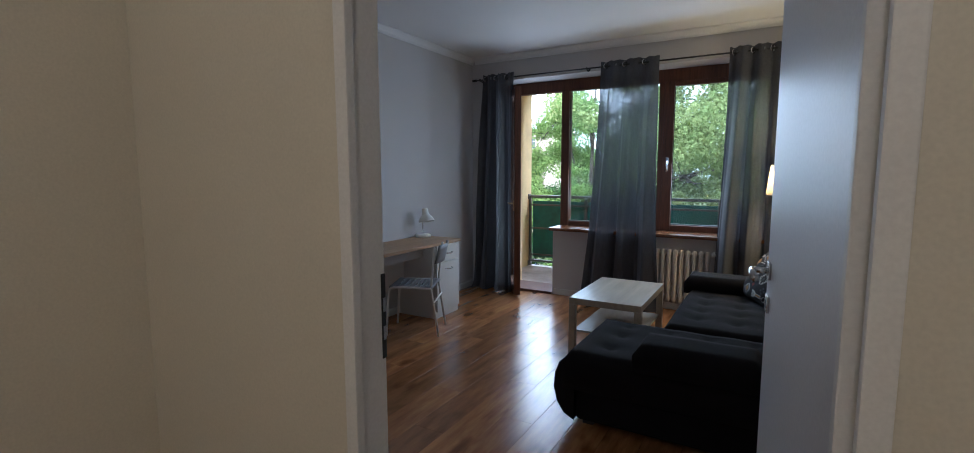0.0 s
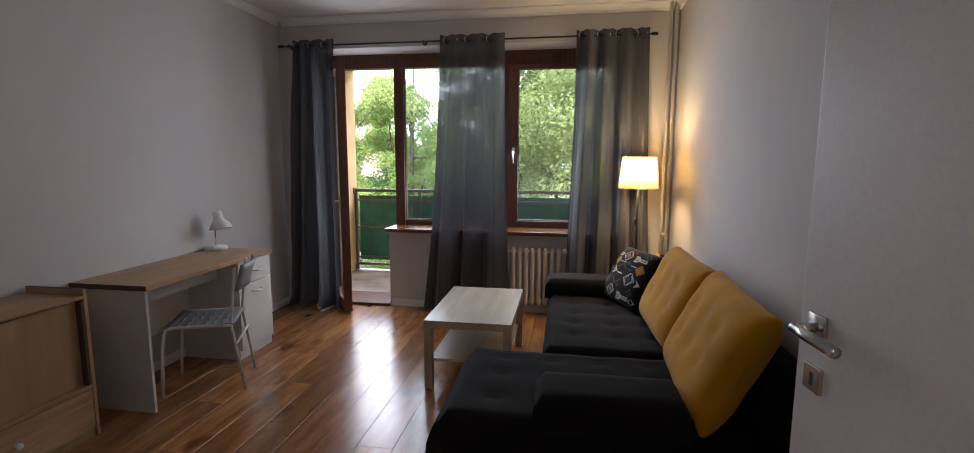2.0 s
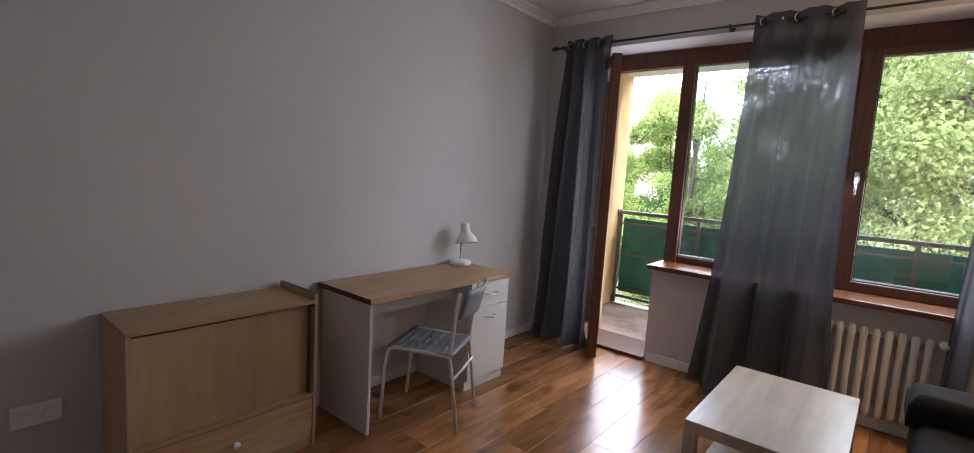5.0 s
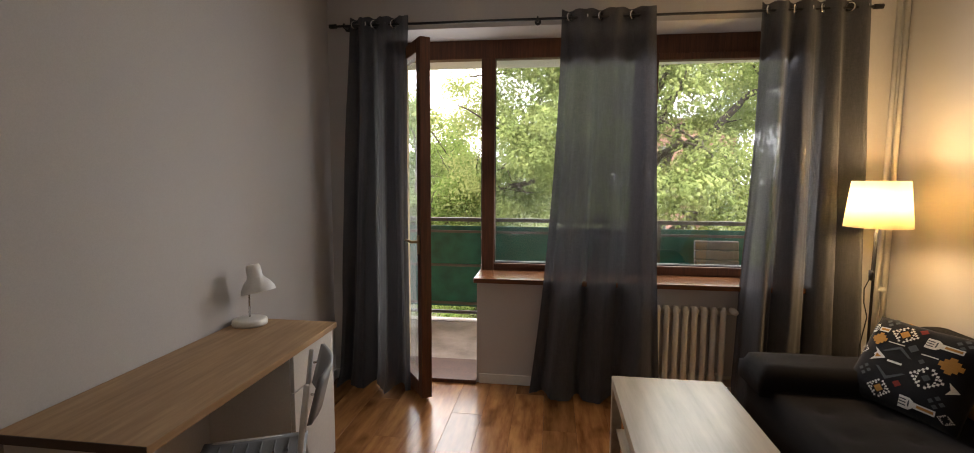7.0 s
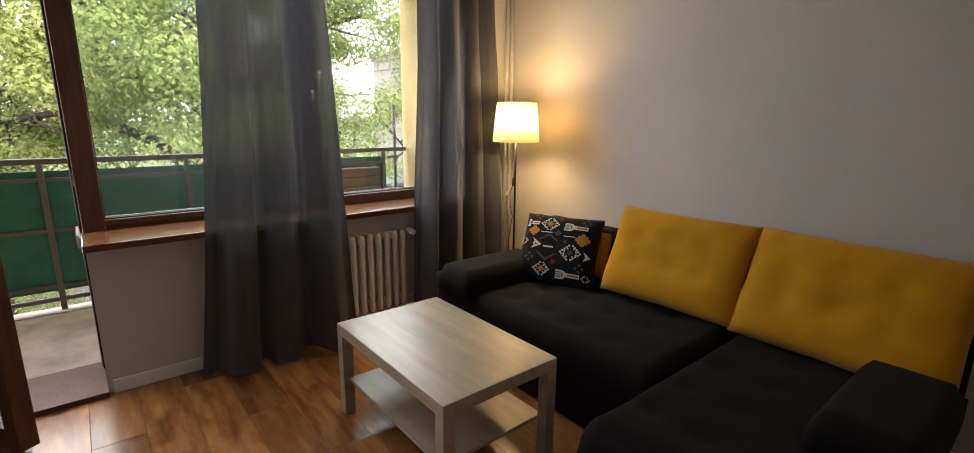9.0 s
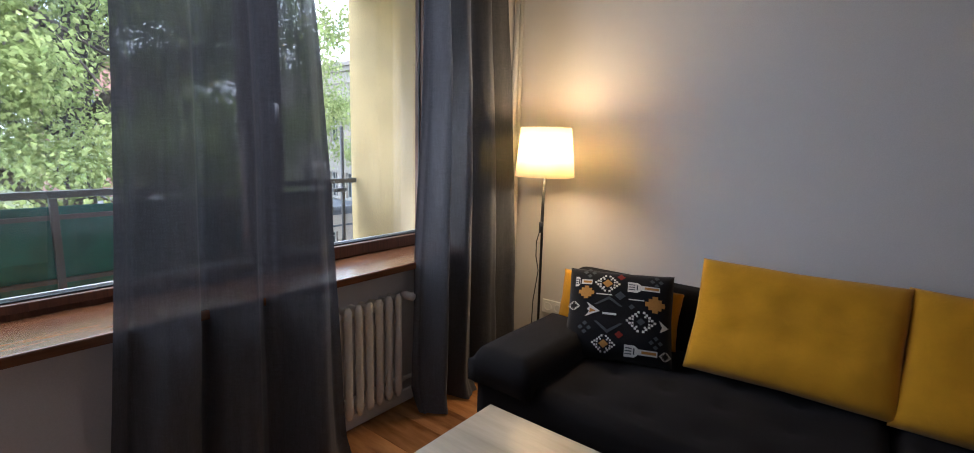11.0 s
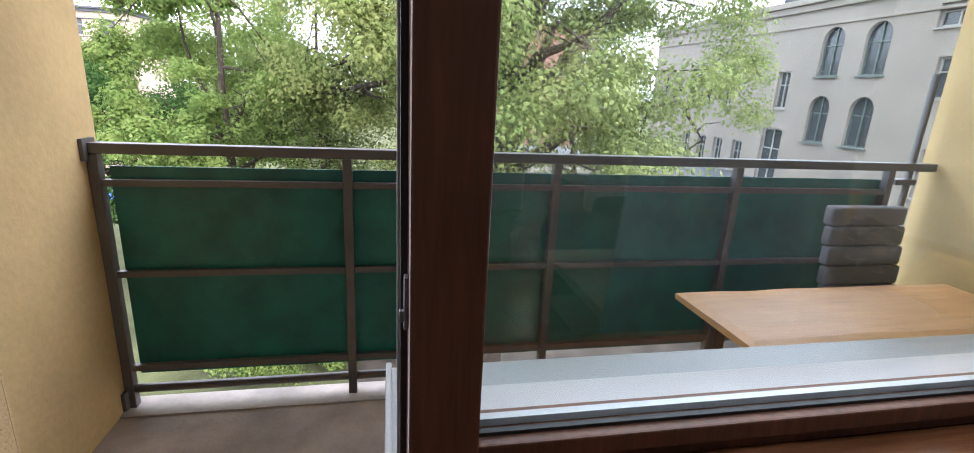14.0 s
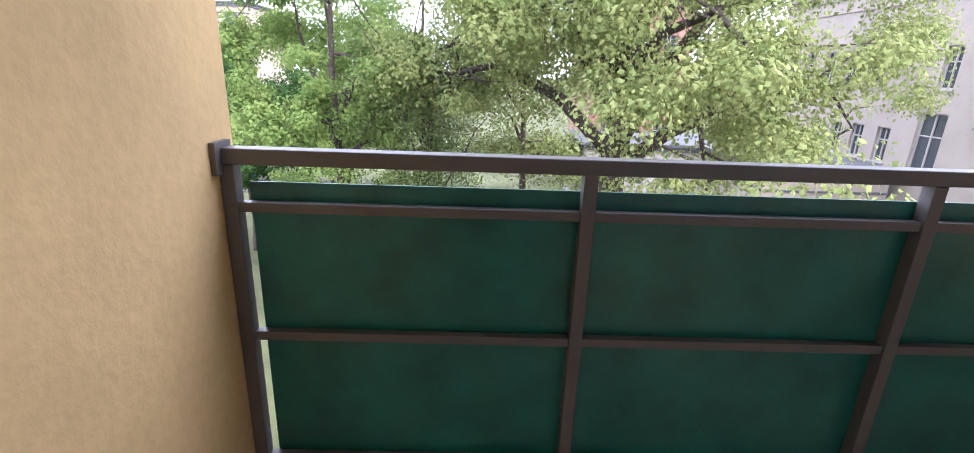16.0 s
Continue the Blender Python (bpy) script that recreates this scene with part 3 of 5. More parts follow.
bm = tube(bmesh.new(), [(0.30, -0.015, 0.525), (0.30, -0.045, 0.525), (0.30, -0.10, 0.525)], 0.02, 16, [0.014, 0.022, 0.019])
part(rad, "valve", bm, PLASTIC, True, "cream thermostat valve")
pipes = thing("heating_pipe", (0.53, 5.53, 0), "pale painted vertical heating pipes in the corner", "pipe")
part(pipes, "riser", tube(tube(bmesh.new(), [(0, 0, 0), (0, 0, H)], 0.014), [(0.045, 0, 0), (0.045, 0, H)], 0.014), RADIATOR, True)
part(pipes, "clip", tube(bmesh.new(), [(0, 0, 0.80), (0.045, 0, 0.80)], 0.018), RADIATOR, True)


def socket(name, at, rz, n, label):
    s = thing(name, at, label, "socket", rz=rz)
    w = 0.071 * n + 0.012
    part(s, "frame", boxes((-w / 2, w / 2, -0.012, 0, -0.042, 0.042), bevel=0.004), PLASTIC)
    for k in range(n):
        x = (k - (n - 1) / 2) * 0.071
        bm = bmesh.new()
        m = Matrix.Translation((x, -0.012, 0)) @ pose(0, 0, 0, 90, 0, 0)
        lathe(bm, [(0.027, 0.0), (0.026, 0.004), (0.021, 0.003), (0.019, -0.006), (0.0005, -0.006)], 24, axis=m)
        part(s, "insert", bm, PLASTIC, True)
        bm = bmesh.new()
        for dx in (-0.0095, 0.0095):
            tube(bm, [(x + dx, -0.0065, 0), (x + dx, -0.0052, 0)], 0.0045)
        part(s, "hole", bm, RUBBER)
    return s


socket("wall_socket", (XL, 2.13, 0.385), 90, 2, "white double wall socket above the baseboard")
socket("wall_socket", (XR, 5.20, 0.40), -90, 3, "white triple wall socket behind the floor lamp")

# ---- coffee table ----
tab = thing("coffee_table", (-0.895, 4.335, 0), "pale birch low coffee table with a lower shelf", "table")
part(tab, "top", boxes((-0.275, 0.275, -0.43, 0.43, 0.40, 0.45), bevel=0.003), BIRCH)
for x in (-0.25, 0.25):
    for y in (-0.405, 0.405):
        part(tab, "leg", boxes((x - 0.025, x + 0.025, y - 0.025, y + 0.025, 0, 0.40), bevel=0.002), BIRCH)
part(tab, "shelf", boxes((-0.25, 0.25, -0.38, 0.38, 0.17, 0.186), bevel=0.002), BIRCH)

# ---- sofa ----
SX0, SXB = -0.42, 0.56
sofa = thing("corner_sofa", (0, 4.0, 0), "black fabric corner sofa with chaise and tufted seat", "sofa")


def slab(bm, x0, x1, y0, y1, z0, z1, r, tufts=(), sag=0.02, step=0.035):
    """An upholstered block with rounded edges and a buttoned top."""
    nx, ny = max(6, int((x1 - x0) / step)), max(6, int((y1 - y0) / step))
    top = []
    for i in range(nx + 1):
        row = []
        for j in range(ny + 1):
            x, y = x0 + (x1 - x0) * i / nx, y0 + (y1 - y0) * j / ny
            e = min(x - x0, x1 - x, y - y0, y1 - y)
            z = z1 - (0 if e >= r else r - math.sqrt(max(0, r * r - (r - e) ** 2)))
            for tx, ty in tufts:
                d = (x - tx) ** 2 + (y - ty) ** 2
                z -= sag * (math.exp(-d / 0.0012) + 0.6 * math.exp(-d / 0.012))
            z += 0.004 * noise.noise(Vector((x * 6, y * 6, z1)))
            row.append(bm.verts.new((x, y, z)))
        top.append(row)
    rim = [top[i][0] for i in range(nx)] + [top[nx][j] for j in range(ny)] + [top[i][ny] for i in range(nx, 0, -1)] + [top[0][j] for j in range(ny, 0, -1)]
    low = [bm.verts.new((v.co.x, v.co.y, z0)) for v in rim]
    for i in range(nx):
        for j in range(ny):
            bm.faces.new((top[i][j], top[i + 1][j], top[i + 1][j + 1], top[i][j + 1]))
    for k in range(len(rim)):
        q = (k + 1) % len(rim)
        bm.faces.new((rim[k], low[k], low[q], rim[q]))
    bm.faces.new(low)
    return bm


seat_tufts = [(x, y) for x in (-0.24, 0.0, 0.22) for y in (-0.10, 0.12, 0.34, 0.56)]
part(sofa, "seat", slab(bmesh.new(), SX0, 0.44, -0.385, 0.99, 0.22, 0.43, 0.045, seat_tufts), SOFA, True)
chaise_tufts = [(x, y) for x in (-0.60, -0.36, -0.12, 0.12) for y in (-0.95, -0.70, -0.50)]
part(sofa, "chaise", slab(bmesh.new(), -0.81, 0.44, -1.16, -0.392, 0.22, 0.43, 0.06, chaise_tufts), SOFA, True)
part(sofa, "base", boxes((SX0 + 0.03, SXB, -0.40, 1.00, 0.035, 0.225), bevel=0.02), SOFA)
bm = boxes((-0.74, SXB, -1.13, -0.405, 0.035, 0.23), bevel=0.03)
part(sofa, "chaise_base", bm, SOFA)
bm = bmesh.new()
prof = [(0.0, 0.40), (-0.05, 0.395), (-0.09, 0.36), (-0.115, 0.29), (-0.12, 0.21), (-0.10, 0.13), (-0.06, 0.07), (0, 0.04)]
ends = [[bm.verts.new((-0.74 + dx, y, z)) for dx, z in prof] for y in (-1.15, -1.10, -0.45, -0.40)]
for a, b in zip(ends, ends[1:]):
    for k in range(len(prof) - 1):
        bm.faces.new((a[k], a[k + 1], b[k + 1], b[k]))
bm.faces.new(ends[0])
bm.faces.new(ends[-1][::-1])
part(sofa, "rounded_end", bm, SOFA, True)
part(sofa, "backrest", boxes((0.42, SXB, -1.16, 1.02, 0.20, 0.72), bevel=0.04, seg=3), SOFA, True)
for y0, y1, x0, x1 in ((0.72, 1.02, -0.45, 0.20), (-1.19, -0.90, -0.42, 0.17)):
    part(sofa, "armrest", slab(bmesh.new(), x0, x1, y0, y1, 0.40, 0.545, 0.055), SOFA, True)
for x, y in ((-0.68, -1.05), (-0.68, -0.50), (-0.30, 0.90), (0.48, 0.90), (0.48, -1.05)):
    part(sofa, "foot", boxes((x - 0.03, x + 0.03, y - 0.03, y + 0.03, 0, 0.04)), BLACKMETAL)


def back_cushion(x, y, z, w, h, thick, lean, turn, seed):
    c = thing("back_cushion", (x, y, z), "mustard yellow velvet back cushion leaning on the sofa back", "cushion", "yellow cushions on the sofa", -90 + turn)
    m = pose(0, 0, 0, -lean, 0, 0) @ Matrix.Translation((0, 0, h / 2))
    tufts = [(u, v) for u in (-0.48, 0.0, 0.48) for v in (-0.22, 0.36)]
    part(c, "pad", cushion(bmesh.new(), m, w, h, thick, 34, 26, tufts, 0.014, 0.42, seed), YELLOW, True)
    part(c, "piping", tube(bmesh.new(), [m @ Vector((sx * w / 2 * 0.965, 0, sz * h / 2 * 0.965)) for sx, sz in ((-1, -0.9), (-1, 0.9), (-0.93, 0.99), (0.93, 0.99), (1, 0.9), (1, -0.9))], 0.004, 6), YELLOW, True)
    return c


back_cushion(0.23, 3.965, 0.435, 0.745, 0.50, 0.21, 25, 2, 1)
back_cushion(0.22, 3.235, 0.425, 0.79, 0.52, 0.21, 27, -3, 5)
back_cushion(0.36, 4.74, 0.44, 0.66, 0.275, 0.13, 9, -4, 9)

# ---- patterned pillow ----
PAT = {n: fabric("print_" + n, c, 700, 0.9, 0.08, 0.3, 0.1) for n, c in (("white", (0.62, 0.60, 0.56)), ("ochre", (0.42, 0.20, 0.045)), ("grey", (0.060, 0.068, 0.075)), ("red", (0.20, 0.022, 0.015)))}
BLACKCLOTH = fabric("black_cotton", (0.007, 0.0065, 0.008), 700, 0.9, 0.1, 0.4, 0.1)
pillow = thing("patterned_pillow", (0.075, 4.59, 0.425), "black cotton pillow with a geometric white and ochre print", "pillow", rz=-67)
PW_, PH_, PT_ = 0.48, 0.425, 0.15
PM = pose(0, 0, 0, -32, 0, 0) @ Matrix.Translation((0, 0, PH_ / 2))
part(pillow, "cover", cushion(bmesh.new(), PM, PW_, PH_, PT_, 26, 22, (), 0, 0.55, 3), BLACKCLOTH, True)


def on_pillow(u, v):
    edge = max(0.0, (1 - abs(u) ** 4)) ** 0.55 * max(0.0, (1 - abs(v) ** 4)) ** 0.55
    return PM @ Vector((u * PW_ / 2, -PT_ / 2 * (0.10 + 0.90 * edge) - 0.0075, v * PH_ / 2))


def print_shapes(name, polys, lift=0.0):
    bm = bmesh.new()
    for poly in polys:
        bm.faces.new([bm.verts.new(on_pillow(u, v) - PM.to_3x3() @ Vector((0, lift, 0))) for u, v in poly])
    part(pillow, "print", bm, PAT[name], kind="stuff")


def dia(u, v, r, q=1.0):
    return [(u - r, v), (u, v - r * q), (u + r, v), (u, v + r * q)]


def rect(u, v, a, b):
    return [(u - a, v - b), (u + a, v - b), (u + a, v + b), (u - a, v + b)]


def check_ring(u, v, r, n=5):
    out = []
    for k in range(n):
        f = k / n
        for su, sv in ((1, 1), (1, -1), (-1, 1), (-1, -1)):
            out.append(rect(u + su * r * (1 - f), v + sv * r * f, r * 0.09, r * 0.10))
            out.append(rect(u + su * r * 0.74 * (1 - f), v + sv * r * 0.74 * f, r * 0.07, r * 0.08)) if k % 2 else None
    return out


def flower(u, v, r):
    return [rect(u, v, r * 0.7, r * 0.7), rect(u - r * 0.8, v, r * 0.25, r * 0.3), rect(u + r * 0.8, v, r * 0.25, r * 0.3), rect(u, v - r * 0.85, r * 0.3, r * 0.2), rect(u, v + r * 0.85, r * 0.3, r * 0.2)]


def blade(u, v, w, h, s):
    """A D-shaped outline that is square at the far end and round towards the handle."""
    return [(u - w * s, v - h), (u + w * 0.35 * s, v - h), (u + w * 0.8 * s, v - h * 0.65), (u + w * s, v - h * 0.2), (u + w * s, v + h * 0.2), (u + w * 0.8 * s, v + h * 0.65), (u + w * 0.35 * s, v + h), (u - w * s, v + h)][::(1 if s > 0 else -1)]


def paddle(u, v, s):
    return [blade(u, v, 0.13 * abs(s), 0.115, s), rect(u + 0.29 * s, v, 0.17 * abs(s), 0.055)]


def paddle_dark(u, v, s):
    return [rect(u - 0.055 * s, v + q, 0.06 * abs(s), 0.011) for q in (-0.055, 0.0, 0.055)] + [rect(u + 0.045 * s, v, 0.012, 0.06)]


diamonds = [(-0.25, 0.62, 0.22), (0.40, -0.16, 0.25), (-0.86, 0.06, 0.11), (-0.25, -0.70, 0.20), (0.86, -0.80, 0.10)]
print_shapes("white", sum([check_ring(*d) for d in diamonds], []) + paddle(0.26, 0.58, 1) + paddle(0.26, -0.78, 1) + paddle(-0.82, 0.62, 0.6)
             + [[(-0.62, 0.16), (-0.36, -0.02), (-0.62, -0.16), (-0.56, -0.04), (-0.60, 0.0), (-0.56, 0.06)], rect(-0.18, -0.06, 0.13, 0.022), rect(-0.30, 0.36, 0.15, 0.012), rect(0.30, 0.30, 0.14, 0.012), [(0.72, -0.08), (0.90, -0.22), (0.74, -0.34), (0.78, -0.22)]])
print_shapes("ochre", [dia(-0.25, 0.62, 0.10), dia(-0.25, -0.70, 0.09)] + flower(-0.64, 0.38, 0.14) + flower(0.64, 0.24, 0.17) + [[(-0.55, 0.03), (-0.43, -0.02), (-0.55, -0.07)]])
print_shapes("grey", [dia(u + a, v + b, 0.05) for u, v in ((-0.60, 0.86), (0.66, 0.76), (-0.62, -0.40), (0.68, -0.56)) for a, b in ((-0.08, 0), (0.08, 0), (0, 0.09), (0, -0.09))] + [dia(0.0, 0.36, 0.10), dia(0.22, 0.14, 0.06), dia(0.40, -0.16, 0.08),
             [(-0.42, 0.12), (-0.20, 0.26), (0.0, 0.12), (0.06, 0.12), (-0.20, 0.33), (-0.48, 0.12)], [(-0.40, -0.24), (-0.20, -0.40), (0.02, -0.24), (0.08, -0.24), (-0.20, -0.48), (-0.46, -0.24)]])
PADDLES = ((0.26, 0.58, 1), (0.26, -0.78, 1), (-0.82, 0.62, 0.6))
print_shapes("grey", sum([paddle_dark(*p) for p in PADDLES], []), 0.0015)
print_shapes("ochre", [rect(u + 0.31 * q, v, 0.13 * q, 0.026) for u, v, q in PADDLES], 0.0015)
print_shapes("red", [dia(0.0, 0.80, 0.08), dia(0.02, -0.48, 0.08)])

# ---- desk ----
desk = thing("desk", (XL + 0.01, 3.93, 0), "white desk with a light oak top, drawer and cupboard", "desk")
DK = 0.49
part(desk, "top", boxes((0, DK, -0.595, 0.59, 0.722, 0.75), bevel=0.002), OAK, label="light oak desk top")
part(desk, "side", boxes((0.01, DK - 0.03, -0.575, -0.557, 0, 0.721), bevel=0.001), WHITEBOARD)
part(desk, "back", boxes((0.05, 0.066, -0.556, 0.19, 0.28, 0.721)), WHITEBOARD)
part(desk, "rail", boxes((DK - 0.20, DK - 0.184, -0.556, 0.19, 0.60, 0.721)), WHITEBOARD)
part(desk, "body", boxes((0.01, DK - 0.035, 0.19, 0.575, 0.0, 0.721), bevel=0.001), WHITEBOARD)
for z0, z1 in ((0.07, 0.545), (0.55, 0.715)):
    d = part(desk, "front", boxes((DK - 0.034, DK - 0.016, 0.193, 0.573, z0, z1), bevel=0.0015), WHITEBOARD)
    bm = bmesh.new()
    zc, yc = (z1 - 0.065 if z1 < 0.6 else (z0 + z1) / 2), 0.385
    tube(bm, [(DK - 0.016, yc - 0.05, zc), (DK + 0.004, yc - 0.048, zc), (DK + 0.012, yc - 0.035, zc), (DK + 0.014, yc, zc - 0.004), (DK + 0.012, yc + 0.035, zc), (DK + 0.004, yc + 0.048, zc), (DK - 0.016, yc + 0.05, zc)], 0.0055)
    part(d, "handle", bm, CHROME, True)

part(desk, "edge_strip", boxes((0.0, DK, -0.598, -0.5955, 0.722, 0.75)), EDGE, label="dark edge band")

dl = thing("desk_lamp", (XL + 0.092, 4.42, 0.75), "small white metal desk lamp on the desk", "lamp")
part(dl, "base", lathe(bmesh.new(), [(0.0005, 0), (0.081, 0), (0.083, 0.010), (0.080, 0.026), (0.070, 0.030), (0.02, 0.036), (0.0005, 0.037)]), PLASTIC, True)
part(dl, "stem", tube(bmesh.new(), [(0, 0, 0.03), (0, 0, 0.12), (0.002, 0.0, 0.19), (0.006, 0.0, 0.235)], 0.005), CHROME, True)
m = Matrix.Translation((0.045, 0.012, 0.160)) @ Vector((-0.24, 0.06, 0.96)).to_track_quat("Z", "Y").to_matrix().to_4x4()
part(dl, "shade", lathe(bmesh.new(), [(0.082, 0.0), (0.079, 0.018), (0.064, 0.046), (0.044, 0.068), (0.036, 0.080), (0.034, 0.128), (0.028, 0.140), (0.0005, 0.142), (0.0005, 0.138), (0.028, 0.126), (0.034, 0.070), (0.06, 0.043), (0.075, 0.018), (0.079, 0.0), (0.082, 0.0)], axis=m), PLASTIC, True)

# ---- folding chair at the desk ----
chair = thing("folding_chair", (-2.575, 3.78, 0), "grey plastic folding chair with white metal legs", "chair", rz=114.6)
SEATM = paint("grey_chair_plastic", (0.24, 0.25, 0.265), 0.5, 0.05, 6, 150, 0.1)
CHAIRMETAL = paint("white_chair_tube", (0.74, 0.73, 0.70), 0.4, 0.03, 6, 100, 0.03)
bm = bmesh.new()
nx = 12
vs = [[bm.verts.new((x, y, 0.44 - 0.018 * math.cos(math.pi * x / 0.42) * (1 - abs(y / 0.2) ** 3))) for y in [(-0.19 + 0.38 * j / nx) for j in range(nx + 1)]] for x in [(-0.185 + 0.37 * i / nx) for i in range(nx + 1)]]
for i in range(nx):
    for j in range(nx):
        bm.faces.new((vs[i][j], vs[i + 1][j], vs[i + 1][j + 1], vs[i][j + 1]))
ext = bmesh.ops.extrude_face_region(bm, geom=bm.faces[:])
bmesh.ops.translate(bm, verts=[v for v in ext["geom"] if isinstance(v, bmesh.types.BMVert)], vec=(0, 0, -0.014))
part(chair, "seat", bm, SEATM, True)
SLOT = paint("dark_slot", (0.17, 0.175, 0.19), 0.7)
for r in range(6):
    bm = bmesh.new()
    for q in range(3):
        box(bm, -0.15 + q * 0.105, -0.065 + q * 0.105, -0.125 + r * 0.05, -0.119 + r * 0.05, 0.4225, 0.4395, 0.001, 1)
    part(chair, "slot", bm, SLOT)
for x in (-0.180, 0.180):
    part(chair, "leg", tube(bmesh.new(), [(x, 0.225, 0), (x, 0.205, 0.30), (x, 0.19, 0.40), (x, 0.175, 0.425), (x, 0.15, 0.432), (x, -0.18, 0.425)], 0.010), CHAIRMETAL, True)
    part(chair, "back_leg", tube(bmesh.new(), [(x * 0.94, -0.235, 0), (x * 0.97, -0.175, 0.42), (x, -0.195, 0.62), (x, -0.215, 0.78)], 0.010), CHAIRMETAL, True)
part(chair, "crossbar", tube(bmesh.new(), [(-0.185, -0.20, 0.30), (0.185, -0.20, 0.30)], 0.008), CHAIRMETAL, True)
bm = bmesh.new()
g = [[bm.verts.new((-0.185 + 0.37 * i / 10, -0.225 - 0.035 * math.sin(math.pi * i / 10) - 0.04 * (k / 4), 0.64 + 0.16 * k / 4)) for k in range(5)] for i in range(11)]
for i in range(10):
    for k in range(4):
        bm.faces.new((g[i][k], g[i + 1][k], g[i + 1][k + 1], g[i][k + 1]))
ext = bmesh.ops.extrude_face_region(bm, geom=bm.faces[:])
bmesh.ops.translate(bm, verts=[v for v in ext["geom"] if isinstance(v, bmesh.types.BMVert)], vec=(0, 0.014, 0))
part(chair, "backrest", bm, SEATM, True)

# ---- low cabinet ----
cab = thing("cabinet", (XL + 0.012, 2.73, 0), "light oak low cabinet with sliding doors and one drawer", "cabinet")
CD, CW, CH = 0.345, 0.395, 0.755
part(cab, "side", boxes((0, CD, -CW, -CW + 0.018, 0, CH - 0.018), bevel=0.001), OAKV)
part(cab, "side", boxes((0, CD, CW - 0.018, CW, 0, CH + 0.03), bevel=0.001), OAKV)
part(cab, "top", boxes((0, CD, -CW, CW - 0.019, CH - 0.0175, CH), bevel=0.001), OAK)
part(cab, "back", boxes((0.0, 0.006, -CW + 0.019, CW - 0.019, 0.06, CH - 0.019)), OAKV)
part(cab, "shelf", boxes((0.01, CD, -CW + 0.019, CW - 0.019, 0.265, 0.283), bevel=0.001), OAK)
part(cab, "plinth", boxes((0.03, CD - 0.01, -CW + 0.019, CW - 0.019, 0.0, 0.045), bevel=0.001), OAKV)
part(cab, "door", boxes((CD - 0.030, CD - 0.016, -CW + 0.020, 0.08, 0.284, CH - 0.03), bevel=0.001), OAKV)
part(cab, "door", boxes((CD - 0.048, CD - 0.034, -0.02, CW - 0.035, 0.284, CH - 0.03), bevel=0.001), OAKV)
# dark bands: top of the raised side, and the gap beside the doors
part(cab, "edge_strip", boxes((0.0, CD + 0.001, CW - 0.018, CW, CH + 0.0305, CH + 0.032), (CD - 0.033, CD + 0.001, CW - 0.036, CW - 0.0195, 0.284, CH - 0.03)), EDGE, label="dark edge band")
dr = part(cab, "drawer", boxes((CD - 0.020, CD - 0.002, -CW + 0.021, CW - 0.021, 0.050, 0.260), bevel=0.001), OAK)
part(dr, "knob", lathe(bmesh.new(), [(0.006, 0), (0.006, 0.012), (0.014, 0.018), (0.015, 0.026), (0.010, 0.030), (0.0005, 0.031)], 18, axis=Matrix.Translation((CD - 0.002, 0.0, 0.165)) @ pose(0, 0, 0, 0, 90, 0)), PLASTIC, True)

# ---- floor lamp ----
lamp = thing("floor_lamp", (LAMP[0], LAMP[1], 0), "black metal floor lamp with a lit cream shade", "lamp")
part(lamp, "base", lathe(bmesh.new(), [(0.0005, 0), (0.13, 0), (0.132, 0.008), (0.12, 0.018), (0.02, 0.024), (0.0005, 0.025)]), BLACKMETAL, True)
part(lamp, "pole", tube(bmesh.new(), [(0, 0, 0.02), (0, 0, 0.9), (0, 0, 1.28)], 0.007), BLACKMETAL, True)
part(lamp, "shade", lathe(bmesh.new(), [(0.155, 1.225), (0.130, 1.475), (0.128, 1.475), (0.153, 1.225), (0.155, 1.225)], 40), SHADE, True, "lit cream fabric shade")
part(lamp, "bulb", lathe(bmesh.new(), [(0.012, 1.27), (0.014, 1.29), (0.0005, 1.292)], 20), PLASTIC, True)
bm = tube(bmesh.new(), [(-0.008, 0, 1.20), (-0.010, 0.004, 0.95), (-0.035, 0.01, 0.88), (-0.03, 0.012, 0.80), (-0.012, 0.006, 0.72), (-0.03, 0.02, 0.55), (-0.02, 0.03, 0.35), (0.02, 0.06, 0.12), (0.12, 0.05, 0.02)], 0.003, 6)
tube(bm, [(-0.012, 0, 0.985), (-0.011, 0, 0.93)], 0.012)
part(lamp, "cable", bm, BLACKMETAL, True)

# ---- balcony ----
structure("balcony_floor", boxes((BX0, BX1, YO, 7.42, -0.22, BZ)), CONCRETE, "worn brown-grey concrete balcony floor")
structure("balcony_edge", boxes((BX0, BX1, 7.27, 7.415, BZ, BZ + 0.006), bevel=0.002), paint("pale_cement", (0.33, 0.295, 0.262), 0.85, 0.30, 5, 60, 0.5), "pale cement strip along the balcony edge")
structure("building_base", boxes((XL - 0.14, 0.87, -1.6, YO, -9.0, -0.301), (BX0 - 0.16, BX1 + 0.16, YO + 0.001, 7.42, -0.32, -0.221)), SMOOTH, "plain rendered storeys below the flat")
structure("balcony_wall_west", boxes((BX0 - 0.16, BX0, YO, 7.42, -0.3, 3.0)), SMOOTH, "smooth yellow rendered balcony side wall")
structure("balcony_wall_east", boxes((BX1, BX1 + 0.16, YO, 7.42, -0.3, 3.0)), SMOOTH, "smooth yellow rendered balcony side wall")
